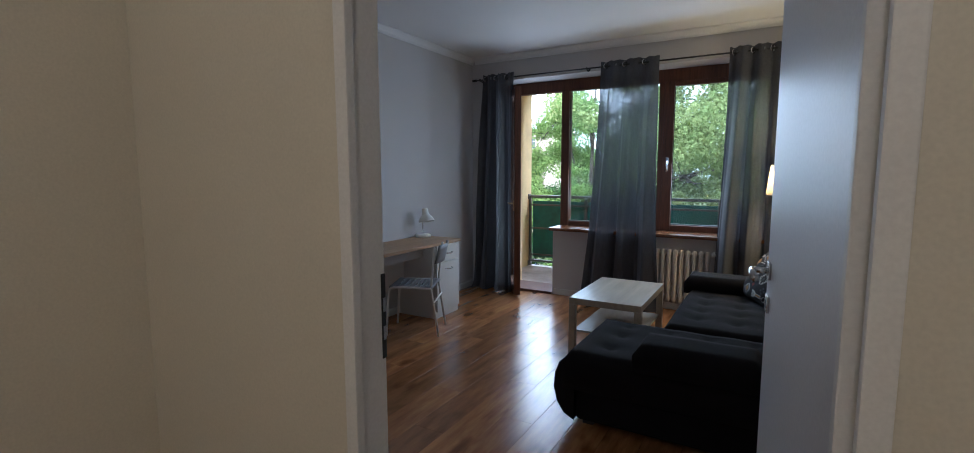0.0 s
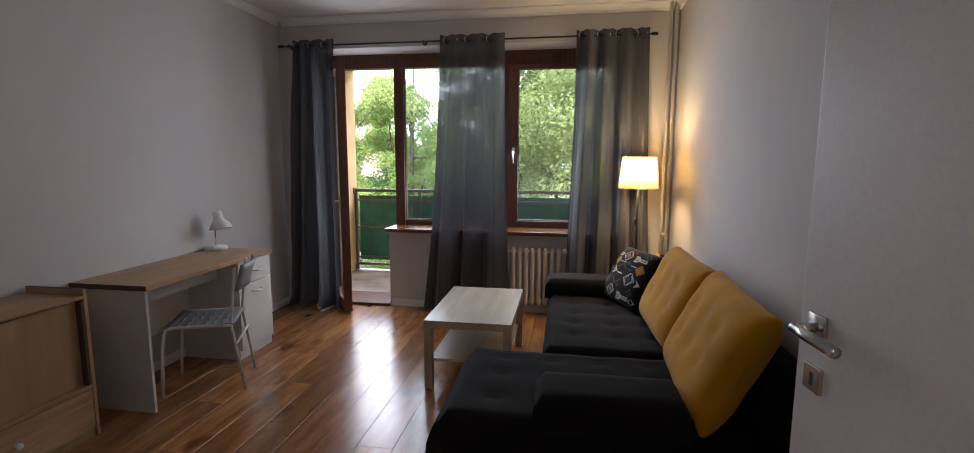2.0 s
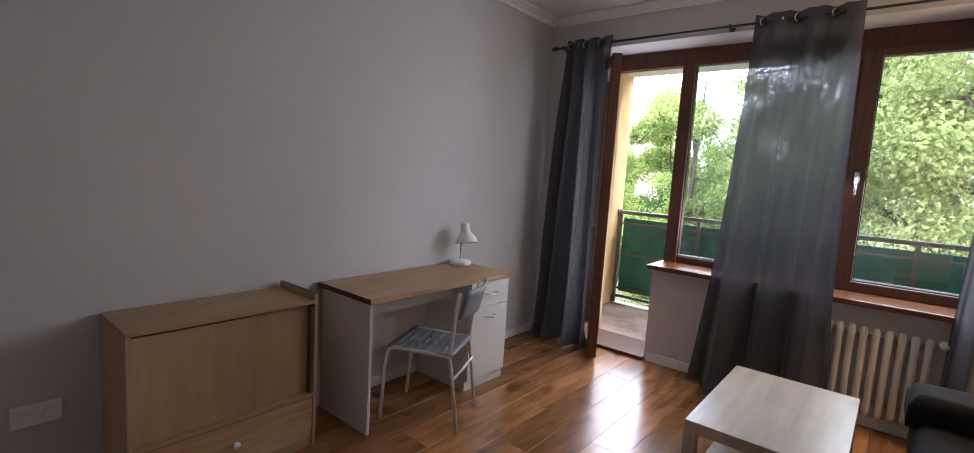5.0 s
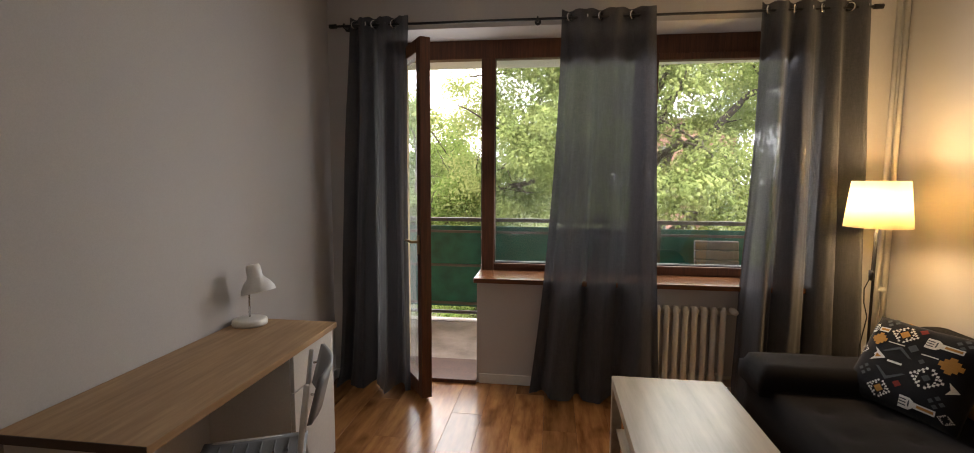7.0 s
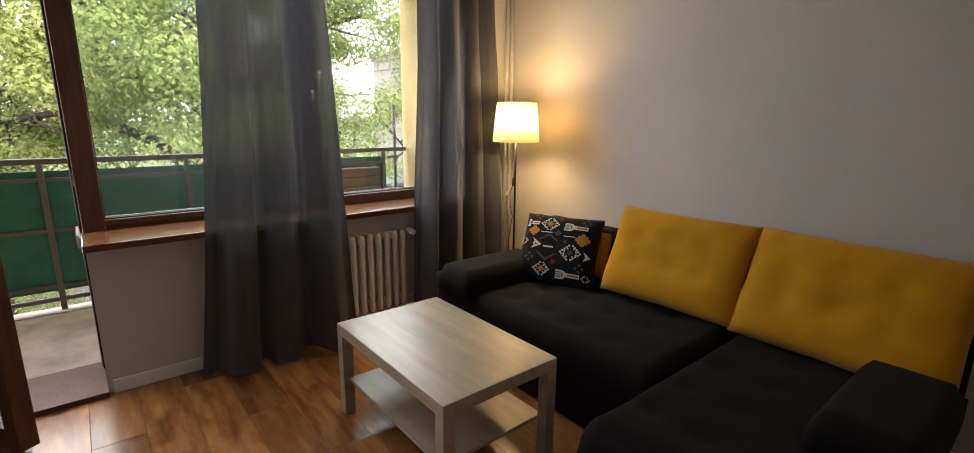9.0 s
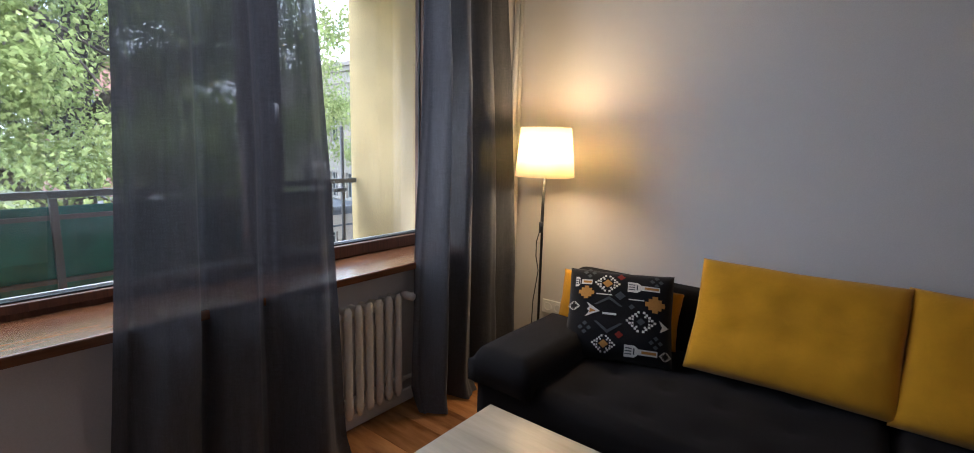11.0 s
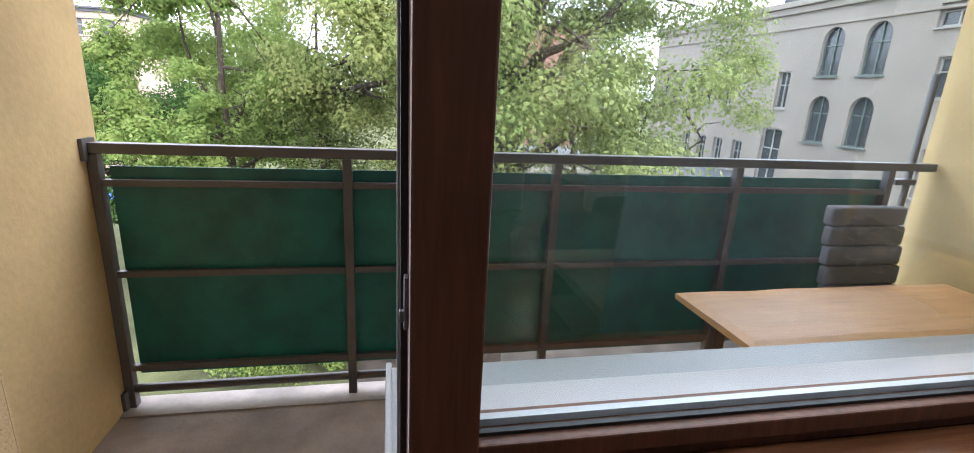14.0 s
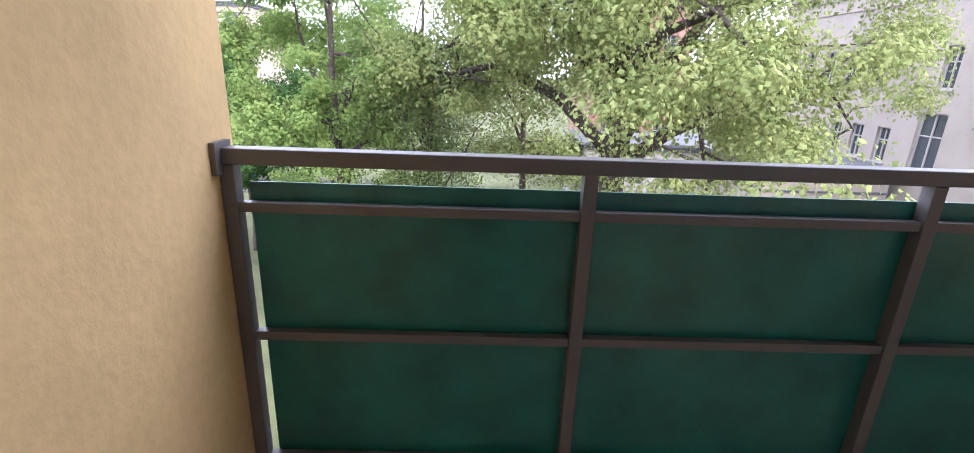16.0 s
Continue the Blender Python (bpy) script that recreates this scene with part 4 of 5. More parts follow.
structure("balcony_ceiling", boxes((BX0, BX1, YO + 0.006, 7.42, 2.62, 2.80)), WHITE, "underside of the balcony above")
structure("facade", boxes((BX0, -2.66, YO, YO + 0.005, BZ, 2.62), (OX1 - 0.005, BX1, YO, YO + 0.005, BZ, 2.62), (-2.66, OX1 - 0.005, YO, YO + 0.005, OT, 2.62), (MX0, OX1 - 0.005, YO, YO + 0.005, BZ, SILL - 0.09), (OX0, -2.66, FY0 + 0.042, YO - 0.001, BZ, OT), (OX1 - 0.005, OX1, FY1 + 0.001, YO, SILL, OT), (MX0 - 0.005, MX0, FY1 + 0.031, YO + 0.005, BZ, SILL - 0.09)), STUCCO, "rough yellow stucco round the balcony door")

railing = thing("balcony_railing", (-1.32, 7.35, BZ), "dark grey steel balcony railing with green panels", "railing")
posts = [-1.79, -0.89, 0.0, 0.90, 1.77]
bm = boxes((-1.80, 2.03, -0.025, 0.025, 1.075, 1.115), bevel=0.004)
part(railing, "handrail", bm, RAIL)
for x in posts:
    part(railing, "post", boxes((x - 0.018, x + 0.018, -0.02, 0.02, 0, 1.074), bevel=0.003), RAIL)
for x0, x1 in zip(posts, posts[1:]):
    for z in (0.965, 0.60, 0.185):
        part(railing, "crossbar", boxes((x0 + 0.019, x1 - 0.019, -0.013, 0.013, z - 0.013, z + 0.013), bevel=0.002), RAIL)
    part(railing, "panel", boxes((x0 + (0.035 if x0 < -1.7 else 0.004), x1 - 0.004, 0.021, 0.027, 0.145, 1.025), bevel=0.001), GREEN, label="green fibre board panel")
part(railing, "tube", tube(bmesh.new(), [(posts[0], 0.0, 0.087), (posts[-1], 0.0, 0.087)], 0.019), RAIL, True)
for z in (1.09, 0.05):
    part(railing, "bracket", boxes((-1.81, -1.795, -0.05, 0.03, z - 0.04, z + 0.04), bevel=0.002), RAIL)

bt = thing("balcony_table", (-0.39, 6.61, BZ), "pine-topped folding table on the balcony", "table")
PINE = wood("pine_top", (0.44, 0.215, 0.085), (0.60, 0.34, 0.15), 0.45, 0, 4, 12, 0.08)
part(bt, "top", slab(bmesh.new(), -0.62, 0.62, -0.205, 0.205, 0.66, 0.69, 0.008), PINE)
for x in (-0.45, 0.45):
    part(bt, "leg", boxes((x - 0.02, x + 0.02, -0.18, -0.14, 0, 0.66), (x - 0.02, x + 0.02, 0.14, 0.18, 0, 0.66), (x - 0.02, x + 0.02, -0.14, 0.14, 0.60, 0.64), bevel=0.003), BLACKMETAL)

bc = thing("balcony_chair", (0.055, 6.80, BZ), "grey upholstered high-backed chair at the balcony table", "chair", rz=180)
GREYCLOTH = fabric("grey_chair_cloth", (0.19, 0.19, 0.20), 500, 0.85, 0.1, 0.4, 0.1)
part(bc, "seat", slab(bmesh.new(), -0.20, 0.20, -0.20, 0.20, 0.38, 0.46, 0.03), GREYCLOTH, True)
bm = bmesh.new()
for k in range(6):
    z = 0.42 + k * 0.089
    box(bm, -0.20, 0.20, -0.245 - 0.012 * k, -0.195 - 0.012 * k, z, z + 0.087, 0.016, 3)
part(bc, "backrest", bm, GREYCLOTH, True, "grey backrest with horizontal channels", kind="stuff")
for x in (-0.17, 0.17):
    for y in (-0.17, 0.17):
        part(bc, "leg", tube(bmesh.new(), [(x * 1.08, y * 1.1, 0), (x, y, 0.38)], 0.012), BLACKMETAL, True)
mast = thing("steel_mast", (0.60, 7.37, BZ), "rusty steel tube clamped beside the balcony railing", "pole")
part(mast, "tube", tube(bmesh.new(), [(0, 0, 0), (0, 0, 1.55)], 0.016), RAIL, True)
part(mast, "clamp", boxes((-0.10, 0.03, -0.025, 0.025, 1.00, 1.03), bevel=0.003), RAIL)

# ---- outside ----
GZ = -9.0
GRASS = paint("yard_ground", (0.075, 0.085, 0.04), 0.95, 0.5, 0.25, 12, 0.8, 0, 0.05)
structure("ground", boxes((-400, 400, -200, 900, GZ - 0.5, GZ)), GRASS, "yard with grass and bare earth")
BARK = paint("bark", (0.055, 0.042, 0.032), 0.95, 0.35, 6, 30, 1.0, 0, 0.03)


def leaf_mat(name, a, b):
    m, n, l, p = shader(name, 0.85)
    p.inputs["Specular IOR Level"].default_value = 0.12
    out = n["Material Output"]
    t = noise_tex(n, l, 2.2, 4)
    c = ramp(n, l, t.outputs[0], [(0.3, a), (0.7, b)])
    l.new(c.outputs[0], p.inputs["Base Color"])
    ts, mx = n.new("ShaderNodeBsdfTranslucent"), n.new("ShaderNodeMixShader")
    l.new(c.outputs[0], ts.inputs[0])
    mx.inputs[0].default_value = 0.45
    l.new(p.outputs[0], mx.inputs[1])
    l.new(ts.outputs[0], mx.inputs[2])
    l.new(mx.outputs[0], out.inputs[0])
    return m


OAKLEAF = leaf_mat("oak_leaves", (0.125, 0.175, 0.055), (0.305, 0.340, 0.135))
LIMELEAF = leaf_mat("lime_leaves", (0.10, 0.175, 0.045), (0.22, 0.29, 0.09))
DARKLEAF = leaf_mat("dark_leaves", (0.030, 0.075, 0.022), (0.065, 0.13, 0.035))
BIRCHLEAF = leaf_mat("birch_leaves", (0.12, 0.18, 0.06), (0.21, 0.27, 0.10))


def tree(at, fork, crown_r, low, high, leaf_m, leaves, leaf, seed, label, limbs=9, droop=0.0, trunk_r=0.25, lean=(0, 0), twigs=8, loose=1.0, slope=0.0, billow=False, what="tree", arch=0.10):
    """fork, low and high: heights over the ground of the first fork and of the crown's bottom and top."""
    rng = random.Random(seed)
    t = thing(what, at, label, what, "trees in the yard" if what == "tree" else "bushes in the yard")
    bm = bmesh.new()
    top = Vector((lean[0], lean[1], high - crown_r * 0.15))
    pts = [Vector((0, 0, -0.2)), Vector((lean[0] * 0.05 + 0.1, lean[1] * 0.1, fork * 0.5)), Vector((lean[0] * 0.25, lean[1] * 0.3, fork)), Vector((lean[0] * 0.7 - 0.2, lean[1] * 0.7, fork + (high - fork) * 0.45)), top]
    tube(bm, pts, 0.2, 10, [trunk_r * 1.25, trunk_r, trunk_r * 0.85, trunk_r * 0.5, trunk_r * 0.06])
    spots = [top]
    cz, hz = (low + high) / 2, (high - low) / 2
    for k in range(limbs):
        f = (k + rng.random() * 0.6) / limbs
        base = pts[2].lerp(pts[3], f) if f < 0.7 else pts[3].lerp(top, (f - 0.7) / 0.4)
        a = k * 2.4 + rng.uniform(-0.4, 0.4)
        el = rng.uniform(-0.95, 0.45) if f < 0.5 else rng.uniform(-0.1, 0.9)
        reach = rng.uniform(0.72, 1.0)
        tip = Vector((lean[0] + math.cos(a) * math.cos(el) * crown_r * reach, lean[1] + 0.82 * math.sin(a) * math.cos(el) * crown_r * reach, cz + math.sin(el) * hz * reach))
        tip.z += max(0.0, tip.x - lean[0]) * slope
        p = [base]
        for s in (0.25, 0.5, 0.75, 1.0):
            j = Vector((rng.uniform(-1, 1), rng.uniform(-1, 1), rng.uniform(-0.7, 0.9))) * crown_r * 0.075 * s
            p.append(base.lerp(tip, s) + j + Vector((0, 0, crown_r * arch * math.sin(math.pi * s) - droop * crown_r * 0.25 * s * s)))
        r0 = trunk_r * (0.50 - 0.28 * f)
        tube(bm, p, r0, 7, [r0, r0 * 0.8, r0 * 0.58, r0 * 0.34, r0 * 0.08])
        for q in range(twigs):
            u = rng.uniform(0.45 if billow else 0.25, 1.0) * 4
            i0 = min(3, int(u))
            s0 = p[i0].lerp(p[i0 + 1], u - i0)
            e = s0 + Vector((rng.uniform(-1, 1), rng.uniform(-1, 1), rng.uniform(-0.55 - droop, 0.75 - droop))) * crown_r * rng.uniform(0.22, 0.42)
            mid = s0.lerp(e, 0.5) + Vector((rng.uniform(-1, 1), rng.uniform(-1, 1), rng.uniform(-1, 1))) * crown_r * 0.04
            r1 = r0 * (0.42 - 0.07 * i0)
            tube(bm, [s0, mid, e], 0.02, 5, [r1, r1 * 0.6, r1 * 0.12])
            spots += [e, e, mid.lerp(e, 0.6)] if billow else [e, e, mid, mid.lerp(e, 0.5)]
        spots += p[3:]
    part(t, "trunk", bm, BARK, True)
    verts, faces = [], []
    clumps = [c + Vector((rng.gauss(0, 1), rng.gauss(0, 1), rng.gauss(0, 0.7))) * crown_r * 0.06 * loose for c in spots for q in range(1 if billow else 3) if not billow or rng.random() < 0.72]
    per = max(1, leaves // len(clumps))
    for c in clumps:
        size = crown_r * rng.uniform(0.035, 0.075) * loose * (1.6 if billow else 1.0)
        for q in range(per):
            o = Vector((rng.gauss(0, 1), rng.gauss(0, 1), rng.gauss(0, 0.6))) * size
            s = leaf * rng.uniform(0.6, 1.25)
            if billow:
                o = o.normalized() * size * (0.45 + 0.95 * rng.random() ** 0.6)
                o.z *= 0.85
                face = (o.normalized() + Vector((rng.uniform(-0.7, 0.7), rng.uniform(-0.7, 0.7), rng.uniform(-0.1, 1.0)))).normalized()
                d = face.cross(Vector((rng.uniform(-1, 1), rng.uniform(-1, 1), rng.uniform(-1, 1)))).normalized()
                w = d.cross(face).normalized()
            else:
                d = Vector((rng.uniform(-1, 1), rng.uniform(-1, 1), rng.uniform(-0.9, 0.3))).normalized()
                w = d.cross(Vector((rng.uniform(-0.6, 0.6), rng.uniform(-0.6, 0.6), 1))).normalized()
            o.z -= droop * size * 3.5 * rng.random()
            p = c + o
            up = d.cross(w) * s * 0.12
            i = len(verts)
            verts += [p, p + d * s * 0.5 + w * s * 0.36 + up, p + d * s, p + d * s * 0.5 - w * s * 0.36 + up]
            faces += [(i, i + 1, i + 2), (i, i + 2, i + 3)]
    me = bpy.data.meshes.new("leaves")
    me.from_pydata([tuple(v) for v in verts], [], faces)
    part(t, "leaves", me, leaf_m, kind="stuff")
    return t


tree((1.1, 20.0, GZ), 7.6, 7.9, 3.4, 20.5, OAKLEAF, 165000, 0.12, 3, "large old oak with green and yellowing leaves", 22, 0.10, 0.46, (1.2, 0.4), 8, 1.0, 0.10, True, arch=0.20)
tree((-7.4, 24.0, GZ), 4.5, 3.9, 2.2, 16.5, LIMELEAF, 75000, 0.13, 8, "light green maple in the yard", 18, 0.05, 0.22, (0, 0), 8, 1.2, 0, True)
tree((-15.0, 33.0, GZ), 3.5, 4.8, 2.0, 12.8, DARKLEAF, 55000, 0.16, 12, "dark green leafy tree in the yard", 16, 0.1, 0.2, (0, 0), 8, 1.2, 0, True)
tree((-4.2, 23.0, GZ), 5.0, 2.8, 3.0, 16.5, BIRCHLEAF, 40000, 0.09, 21, "weeping birch with hanging pale green leaves", 18, 0.6, 0.12, (0, 0), 8, 1.2)
tree((-11.5, 40.0, GZ), 4.0, 5.0, 3.0, 19.0, LIMELEAF, 30000, 0.22, 31, "leafy green tree behind the yard", 14, 0.1, 0.25, (0, 0), 8, 1.5)
tree((0.5, 38.0, GZ), 4.0, 5.5, 2.0, 16.0, OAKLEAF, 30000, 0.22, 41, "leafy green tree behind the yard", 14, 0.1, 0.25, (0, 0), 8, 1.5)

for bx, by, size, seed in ((-6.6, 21.8, 1.5, 51), (-4.3, 22.6, 1.3, 53), (-2.4, 23.6, 1.2, 57)):
    tree((bx, by, GZ), 0.4, size, 0.15, size * 1.3, LIMELEAF, 6000, 0.13, seed, "low green leafy bush in the yard", 9, 0.0, 0.04, (0, 0), 6, 2.2, 0, True, what="bush")

GREYRENDER = paint("grey_house_render", (0.285, 0.25, 0.21), 0.9, 0.14, 0.5, 14, 0.3, 0, 0.01)
BRICKRED = paint("red_brick_wall", (0.25, 0.125, 0.105), 0.9, 0.18, 0.6, 18, 0.3, 0, 0.01)
PALE = paint("pale_render", (0.33, 0.315, 0.29), 0.9, 0.08, 0.5, 14, 0.2)
CREAM = paint("cream_block_render", (0.36, 0.30, 0.23), 0.9, 0.06, 0.3, 14, 0.2)
ROOF = paint("dark_roof_felt", (0.075, 0.080, 0.09), 0.8, 0.2, 0.8, 20, 0.4)
GREENFRAME = paint("green_frame_paint", (0.10, 0.13, 0.115), 0.6, 0.1, 3, 40, 0.1)
PANE = paint("dark_window_pane", (0.05, 0.06, 0.065), 0.12, 0.3, 0.7, 10, 0.0)


def pierced(bm, a0, a1, z1, holes, spot, deep):
    """A wall face from the ground to z1 with openings (a, z, width, height, arched) and their reveals; spot(a, z, d) gives a place d inside the face."""
    cuts_a = sorted({a0, a1} | {a + q * w / 2 for a, z, w, h, arch in holes for q in (-1, 1)})
    cuts_z = sorted({0.0, z1} | {z + q for a, z, w, h, arch in holes for q in (0, h)})
    for p, q in zip(cuts_a, cuts_a[1:]):
        for u, v in zip(cuts_z, cuts_z[1:]):
            ma, mz = (p + q) / 2, (u + v) / 2
            if not any(abs(ma - a) < w / 2 and z < mz < z + h for a, z, w, h, arch in holes):
                bm.faces.new([bm.verts.new(spot(*c, 0)) for c in ((p, u), (q, u), (q, v), (p, v))])
    for a, z, w, h, arch in holes:
        rim = [(a - w / 2, z), (a + w / 2, z)]
        if arch:
            arc = [(a + w / 2 * math.cos(t), z + h - w / 2 + w / 2 * math.sin(t)) for t in (math.pi * k / 10 for k in range(11))]
            rim += arc
            for corner, bit in (((a + w / 2, z + h), arc[:6]), ((a - w / 2, z + h), arc[5:])):
                bm.faces.new([bm.verts.new(spot(*c, 0)) for c in [corner] + bit])
        else:
            rim += [(a + w / 2, z + h), (a - w / 2, z + h)]
        for c, d in zip(rim, rim[1:] + rim[:1]):
            bm.faces.new([bm.verts.new(spot(*e)) for e in ((*c, 0), (*d, 0), (*d, deep), (*c, deep))])


def house(name, x0, x1, y0, y1, top, mat, label, windows=(), over=0.25, roof=0.5):
    """A block with windows set into its west and south faces: (face, along, z0, width, height, arched)."""
    h = thing(name, ((x0 + x1) / 2, (y0 + y1) / 2, GZ), label, "building")
    cx, cy, deep = (x0 + x1) / 2, (y0 + y1) / 2, 0.20
    hx, hy, tall = (x1 - x0) / 2, (y1 - y0) / 2, top - GZ
    bm = boxes((-hx + 0.25, hx, -hy + 0.25, hy, 0, tall))
    for face, half, spot in (("w", hy, lambda a, z, d: (-hx + d, a, z)), ("s", hx, lambda a, z, d: (a, -hy + d, z))):
        holes = [(along - (cy if face == "w" else cx), z0 - GZ, w, hh, arch) for f, along, z0, w, hh, arch in windows if f == face]
        pierced(bm, -half, half, tall, holes, spot, deep)
    part(h, "wall", bm, mat)
    part(h, "roof", boxes((-hx - over, hx + over, -hy - over, hy + over, tall, tall + roof * 0.5), (-hx - over * 0.5, hx + over * 0.5, -hy - over * 0.5, hy + over * 0.5, tall - 0.28, tall - 0.001), (-hx - over * 0.25, hx, -hy - over * 0.25, hy, tall - 0.95, tall - 0.85), bevel=0.03), ROOF if roof < 0.45 else mat)
    for face, along, z0, w, hh, arch in windows:
        m = Matrix.Translation((-hx, along - cy, z0 - GZ)) @ pose(0, 0, 0, 0, 0, 90) if face == "w" else Matrix.Translation((along - cx, -hy, z0 - GZ))
        inward = -1 if face == "w" else 1
        pts = [(-w / 2, 0), (w / 2, 0)]
        if arch:
            pts += [(w / 2 * math.cos(a), hh - w / 2 + w / 2 * math.sin(a)) for a in (math.pi * k / 10 for k in range(11))]
        else:
            pts += [(w / 2, hh), (-w / 2, hh)]
        bm = bmesh.new()
        bm.faces.new([bm.verts.new((px, inward * (deep - 0.01), pz)) for px, pz in pts])
        win_ob = part(h, "window", bm, PANE, at=m)
        fr = bmesh.new()
        side = hh - (w / 2 if arch else 0)
        bars = [(-w / 2, -w / 2 + 0.07, 0.06, side), (w / 2 - 0.07, w / 2, 0.06, side), (-0.03, 0.03, 0.06, hh - 0.02), (-w / 2, w / 2, 0, 0.06), (-w / 2 + 0.07, w / 2 - 0.07, hh * 0.62, hh * 0.62 + 0.05)]
        if not arch:
            bars.append((-w / 2, w / 2, hh - 0.07, hh))
        for k, (a, b, c, d) in enumerate(bars):
            y_in, y_out = inward * (deep - 0.012), inward * (deep - 0.06 - 0.003 * k)
            box(fr, a, b, min(y_in, y_out), max(y_in, y_out), c, d)
        y_in, y_out = inward * (deep - 0.02), inward * -0.09
        box(fr, -w / 2 - 0.06, w / 2 + 0.06, min(y_in, y_out), max(y_in, y_out), -0.07, -0.002)
        part(win_ob, "frame", fr, GREENFRAME if arch else PALE, kind="stuff")
    return h


rows = [("w", y, z, 1.05, 1.95, True) for y in (23.9, 21.9) for z in (-0.15, 2.6)]
rows += [("w", y, 1.2, 0.75, 1.65, False) for y in (36.4, 34.9, 33.3, 31.7, 30.1, 26.2)] + [("w", y, -2.1, 0.75, 1.55, False) for y in (33.3, 31.7, 30.2, 28.6)] + [("w", 26.3, -2.3, 1.3, 2.55, False)]
rows += [("w", 18.9, 1.8, 1.25, 1.35, False), ("w", 19.3, 4.1, 1.2, 0.75, False), ("w", 18.6, -1.6, 1.3, 1.7, False), ("w", 15.6, 1.8, 1.25, 1.35, False)] + [("w", y, -5.2, 0.9, 1.5, False) for y in (21.9, 23.9, 26.3, 28.6, 31.7)]
house("grey_house", 16.0, 26.0, 10.0, 38.0, 5.6, GREYRENDER, "weathered grey rendered house with arched windows", rows)
house("roof_chimney", 18.0, 19.9, 23.4, 24.4, 7.3, BRICKRED, "red brick chimney block above the grey house", (), 0.06, 0.4)
house("roof_hut", 17.6, 19.4, 27.0, 29.0, 6.6, PALE, "white rendered hut on the grey house's roof", (), 0.06, 0.4)
house("brick_house", 6.5, 14.0, 47.0, 56.0, 6.5, BRICKRED, "red brick house behind the oak", [("s", x, z, 1.0, 1.6, False) for x in (8.0, 10.2, 12.4) for z in (-4, -0.5, 2.8)])
house("low_white_house", 4.0, 14.5, 36.0, 42.0, -2.8, PALE, "low white outbuilding with a dark flat roof", [("s", x, -5.2, 0.9, 0.9, False) for x in (5.2, 7.4, 9.6, 12.0)], 0.3, 0.4)
house("annexe", 10.0, 15.6, 27.0, 33.0, -2.4, GREYRENDER, "grey annexe with a dark felt roof", [("s", x, -4.4, 0.8, 0.8, False) for x in (11.2, 13.6)], 0.3, 0.4)
house("apartment_block", -62.0, -26.7, 62.0, 74.0, 7.0, CREAM, "cream apartment block with rows of windows", [("s", x, z, 1.4, 1.5, False) for x in (-28.6, -31.4, -34.2, -37, -41) for z in (-6.4, -3.6, -0.8, 2.0, 4.6)], 0.3, 0.4)

PAVER = paint("yard_paving", (0.07, 0.062, 0.054), 0.9, 0.35, 1.2, 20, 0.5, 0, 0.01)
structure("pavement", boxes((-3.2, 60, 6.5, 45, GZ - 0.05, GZ + 0.04)), PAVER, "grey-brown paved yard")
for m in (PAVER, GRASS):
    m.node_tree.nodes["Principled BSDF"].inputs["Specular IOR Level"].default_value = 0.1
structure("road", boxes((-60, -12, 46, 52, GZ - 0.05, GZ + 0.03)), PAVER, "pale street behind the trees")


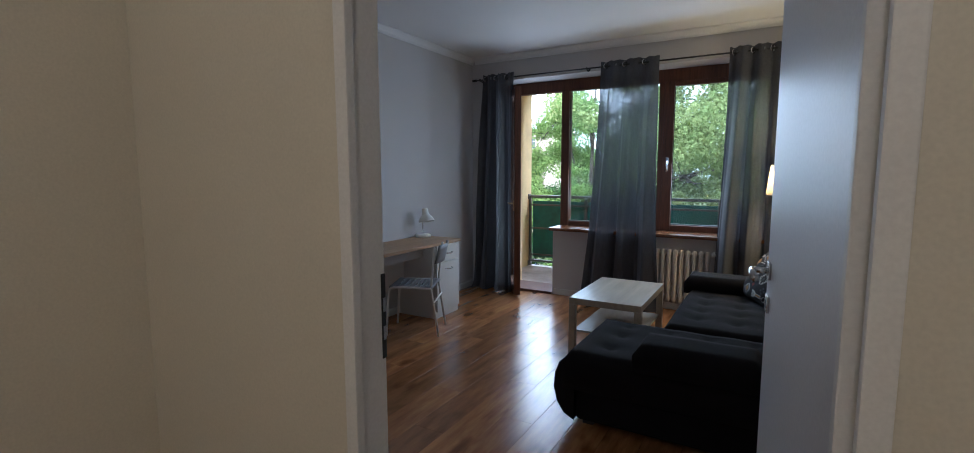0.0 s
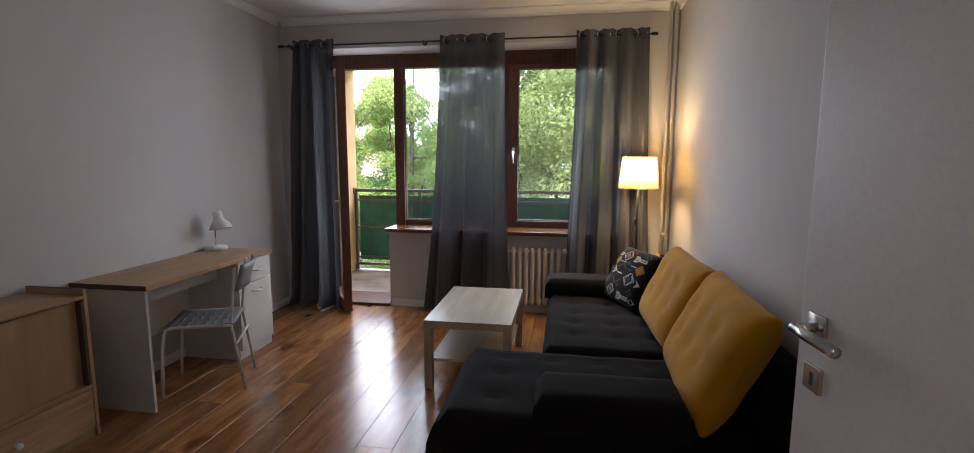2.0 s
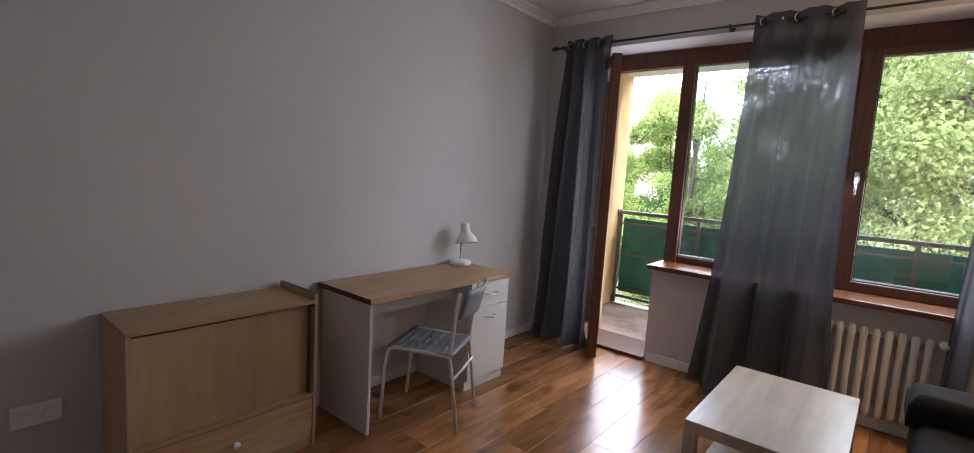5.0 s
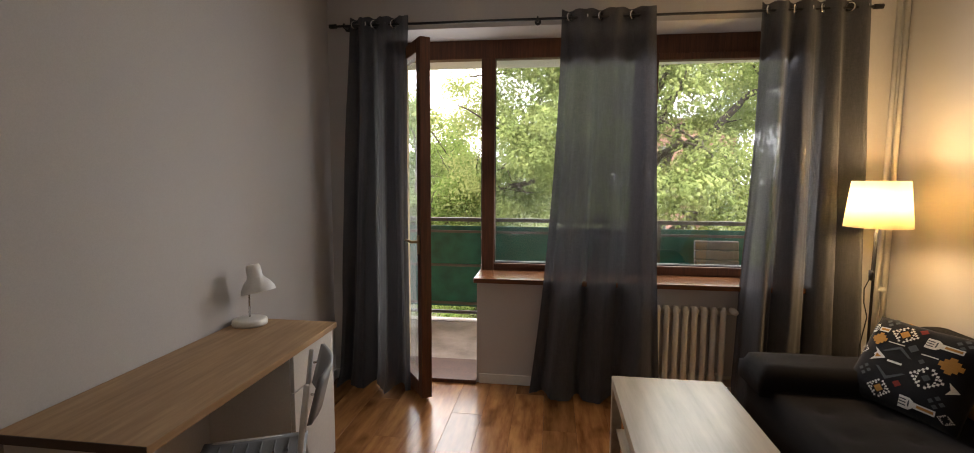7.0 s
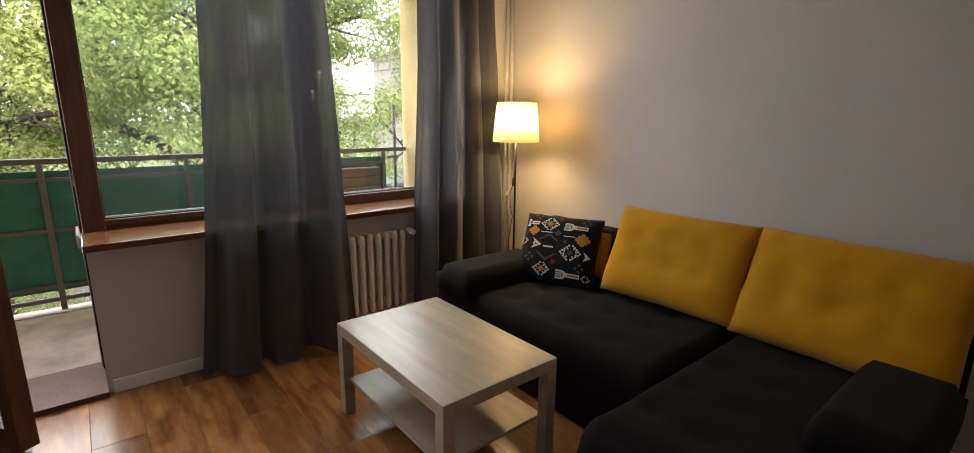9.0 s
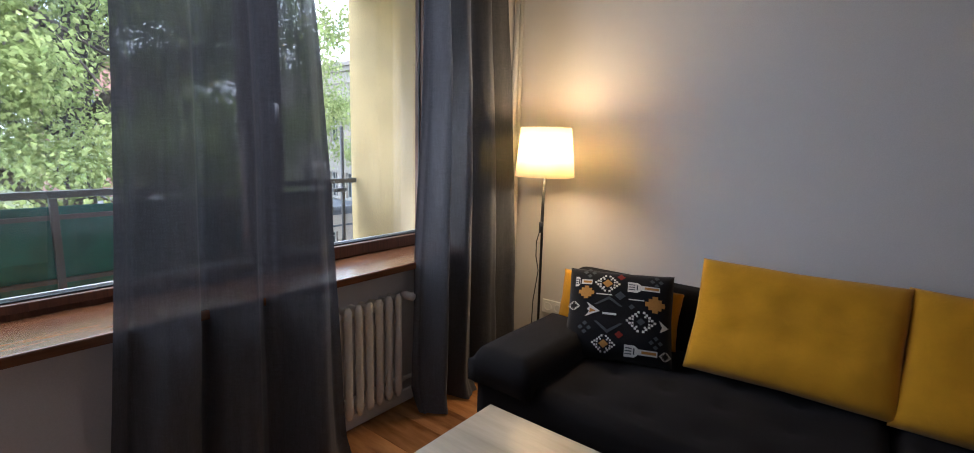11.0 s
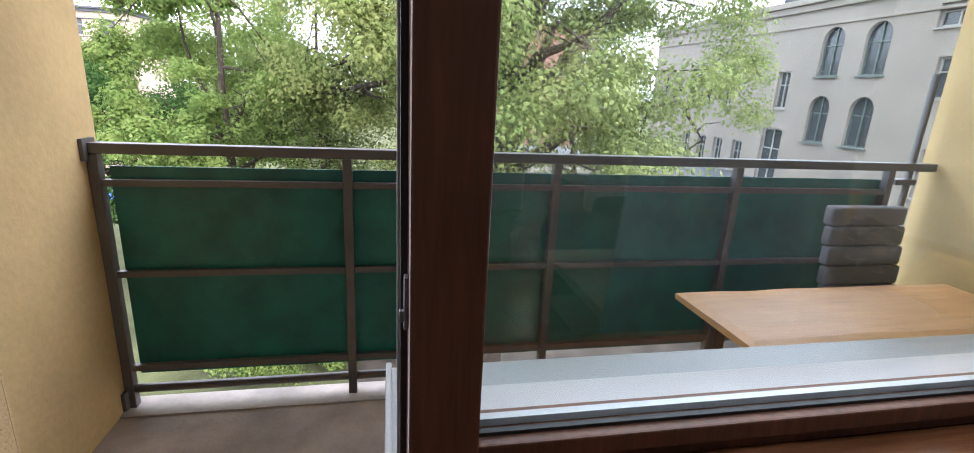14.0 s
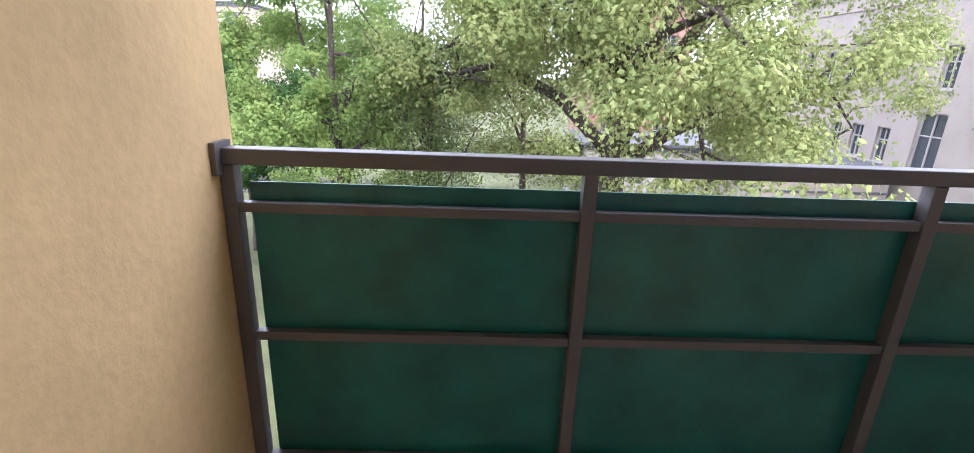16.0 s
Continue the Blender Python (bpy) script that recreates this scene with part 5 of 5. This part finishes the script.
def car(at, mat, label, rz):
    c = thing("car", at, label, "car", "parked cars", rz)
    bm = bmesh.new()
    prof = [(-2.0, 0.25), (-2.05, 0.55), (-1.9, 0.80), (-1.05, 0.92), (-0.45, 1.40), (0.9, 1.45), (1.7, 0.98), (2.0, 0.88), (2.05, 0.45), (1.98, 0.25)]
    rings = [[bm.verts.new((s * (0.76 - (0.16 if z > 1.2 else 0.0)), y, z)) for y, z in prof] for s in (-1, 1)]
    for k in range(len(prof)):
        q = (k + 1) % len(prof)
        bm.faces.new((rings[0][k], rings[0][q], rings[1][q], rings[1][k]))
    bm.faces.new(rings[0])
    bm.faces.new(rings[1][::-1])
    bmesh.ops.bevel(bm, geom=bm.edges[:], offset=0.05, segments=2, affect="EDGES")
    part(c, "body", bm, mat, True)
    for a, b in (((-1.00, 0.965), (-0.52, 1.36)), ((0.97, 1.42), (1.62, 1.04))):
        g = bmesh.new()
        n = 0.02
        g.faces.new([g.verts.new(p) for p in ((-0.66, a[0], a[1] + n), (0.66, a[0], a[1] + n), (0.58, b[0], b[1] + n), (-0.58, b[0], b[1] + n))])
        part(c, "windscreen", g, PANE)
    for x in (-0.70, 0.70):
        for y in (-1.3, 1.25):
            part(c, "wheel", tube(bmesh.new(), [(x - 0.09, y, 0.31), (x + 0.09, y, 0.31)], 0.31, 18), RUBBER, True)
    return c


BLUECAR = paint("blue_car_paint", (0.02, 0.09, 0.42), 0.2, 0.05, 2, 60, 0.0)
WHITECAR = paint("white_car_paint", (0.75, 0.75, 0.74), 0.2, 0.03, 2, 60, 0.0)
car((-6.45, 15.5, GZ), BLUECAR, "blue parked car in the yard", 0)
car((-4.72, 15.5, GZ), WHITECAR, "white parked car in the yard", 0)
car((-3.05, 15.6, GZ + 0.04), BLUECAR, "blue parked car in the yard", 0)
car((-24.0, 49.0, GZ + 0.03), BLUECAR, "blue parked car on the street", 80)

# ---- planks of the room floor ----
PW, PL = 0.193, 1.285
cuts = {}


def plank_mesh(w, ln):
    key = (round(w, 4), round(ln, 4))
    if key not in cuts:
        me = to_mesh(boxes((-w / 2 + 0.0004, w / 2 - 0.0004, -ln / 2 + 0.0004, ln / 2 - 0.0004, -0.009, 0), bevel=0.0012, seg=1), "plank")
        me.materials.append(LAMINATE)
        cuts[key] = me
    return cuts[key]


fl = bpy.data.objects["floor"]
x, row = XL, 0
while x < XR - 0.01:
    w = min(PW, XR - x)
    y = -1.48 - PL * ((row * 0.37) % 1.0)
    while y < YW + 0.30:
        a, b = max(y, -1.48 if x > -1.34 else YH), min(y + PL, YW + 0.30)
        if b - a > 0.02:
            p = new("plank", plank_mesh(w, b - a))
            p.parent = fl
            p.location = (x + w / 2, (a + b) / 2, 0)
        y += PL
    x += PW
    row += 1
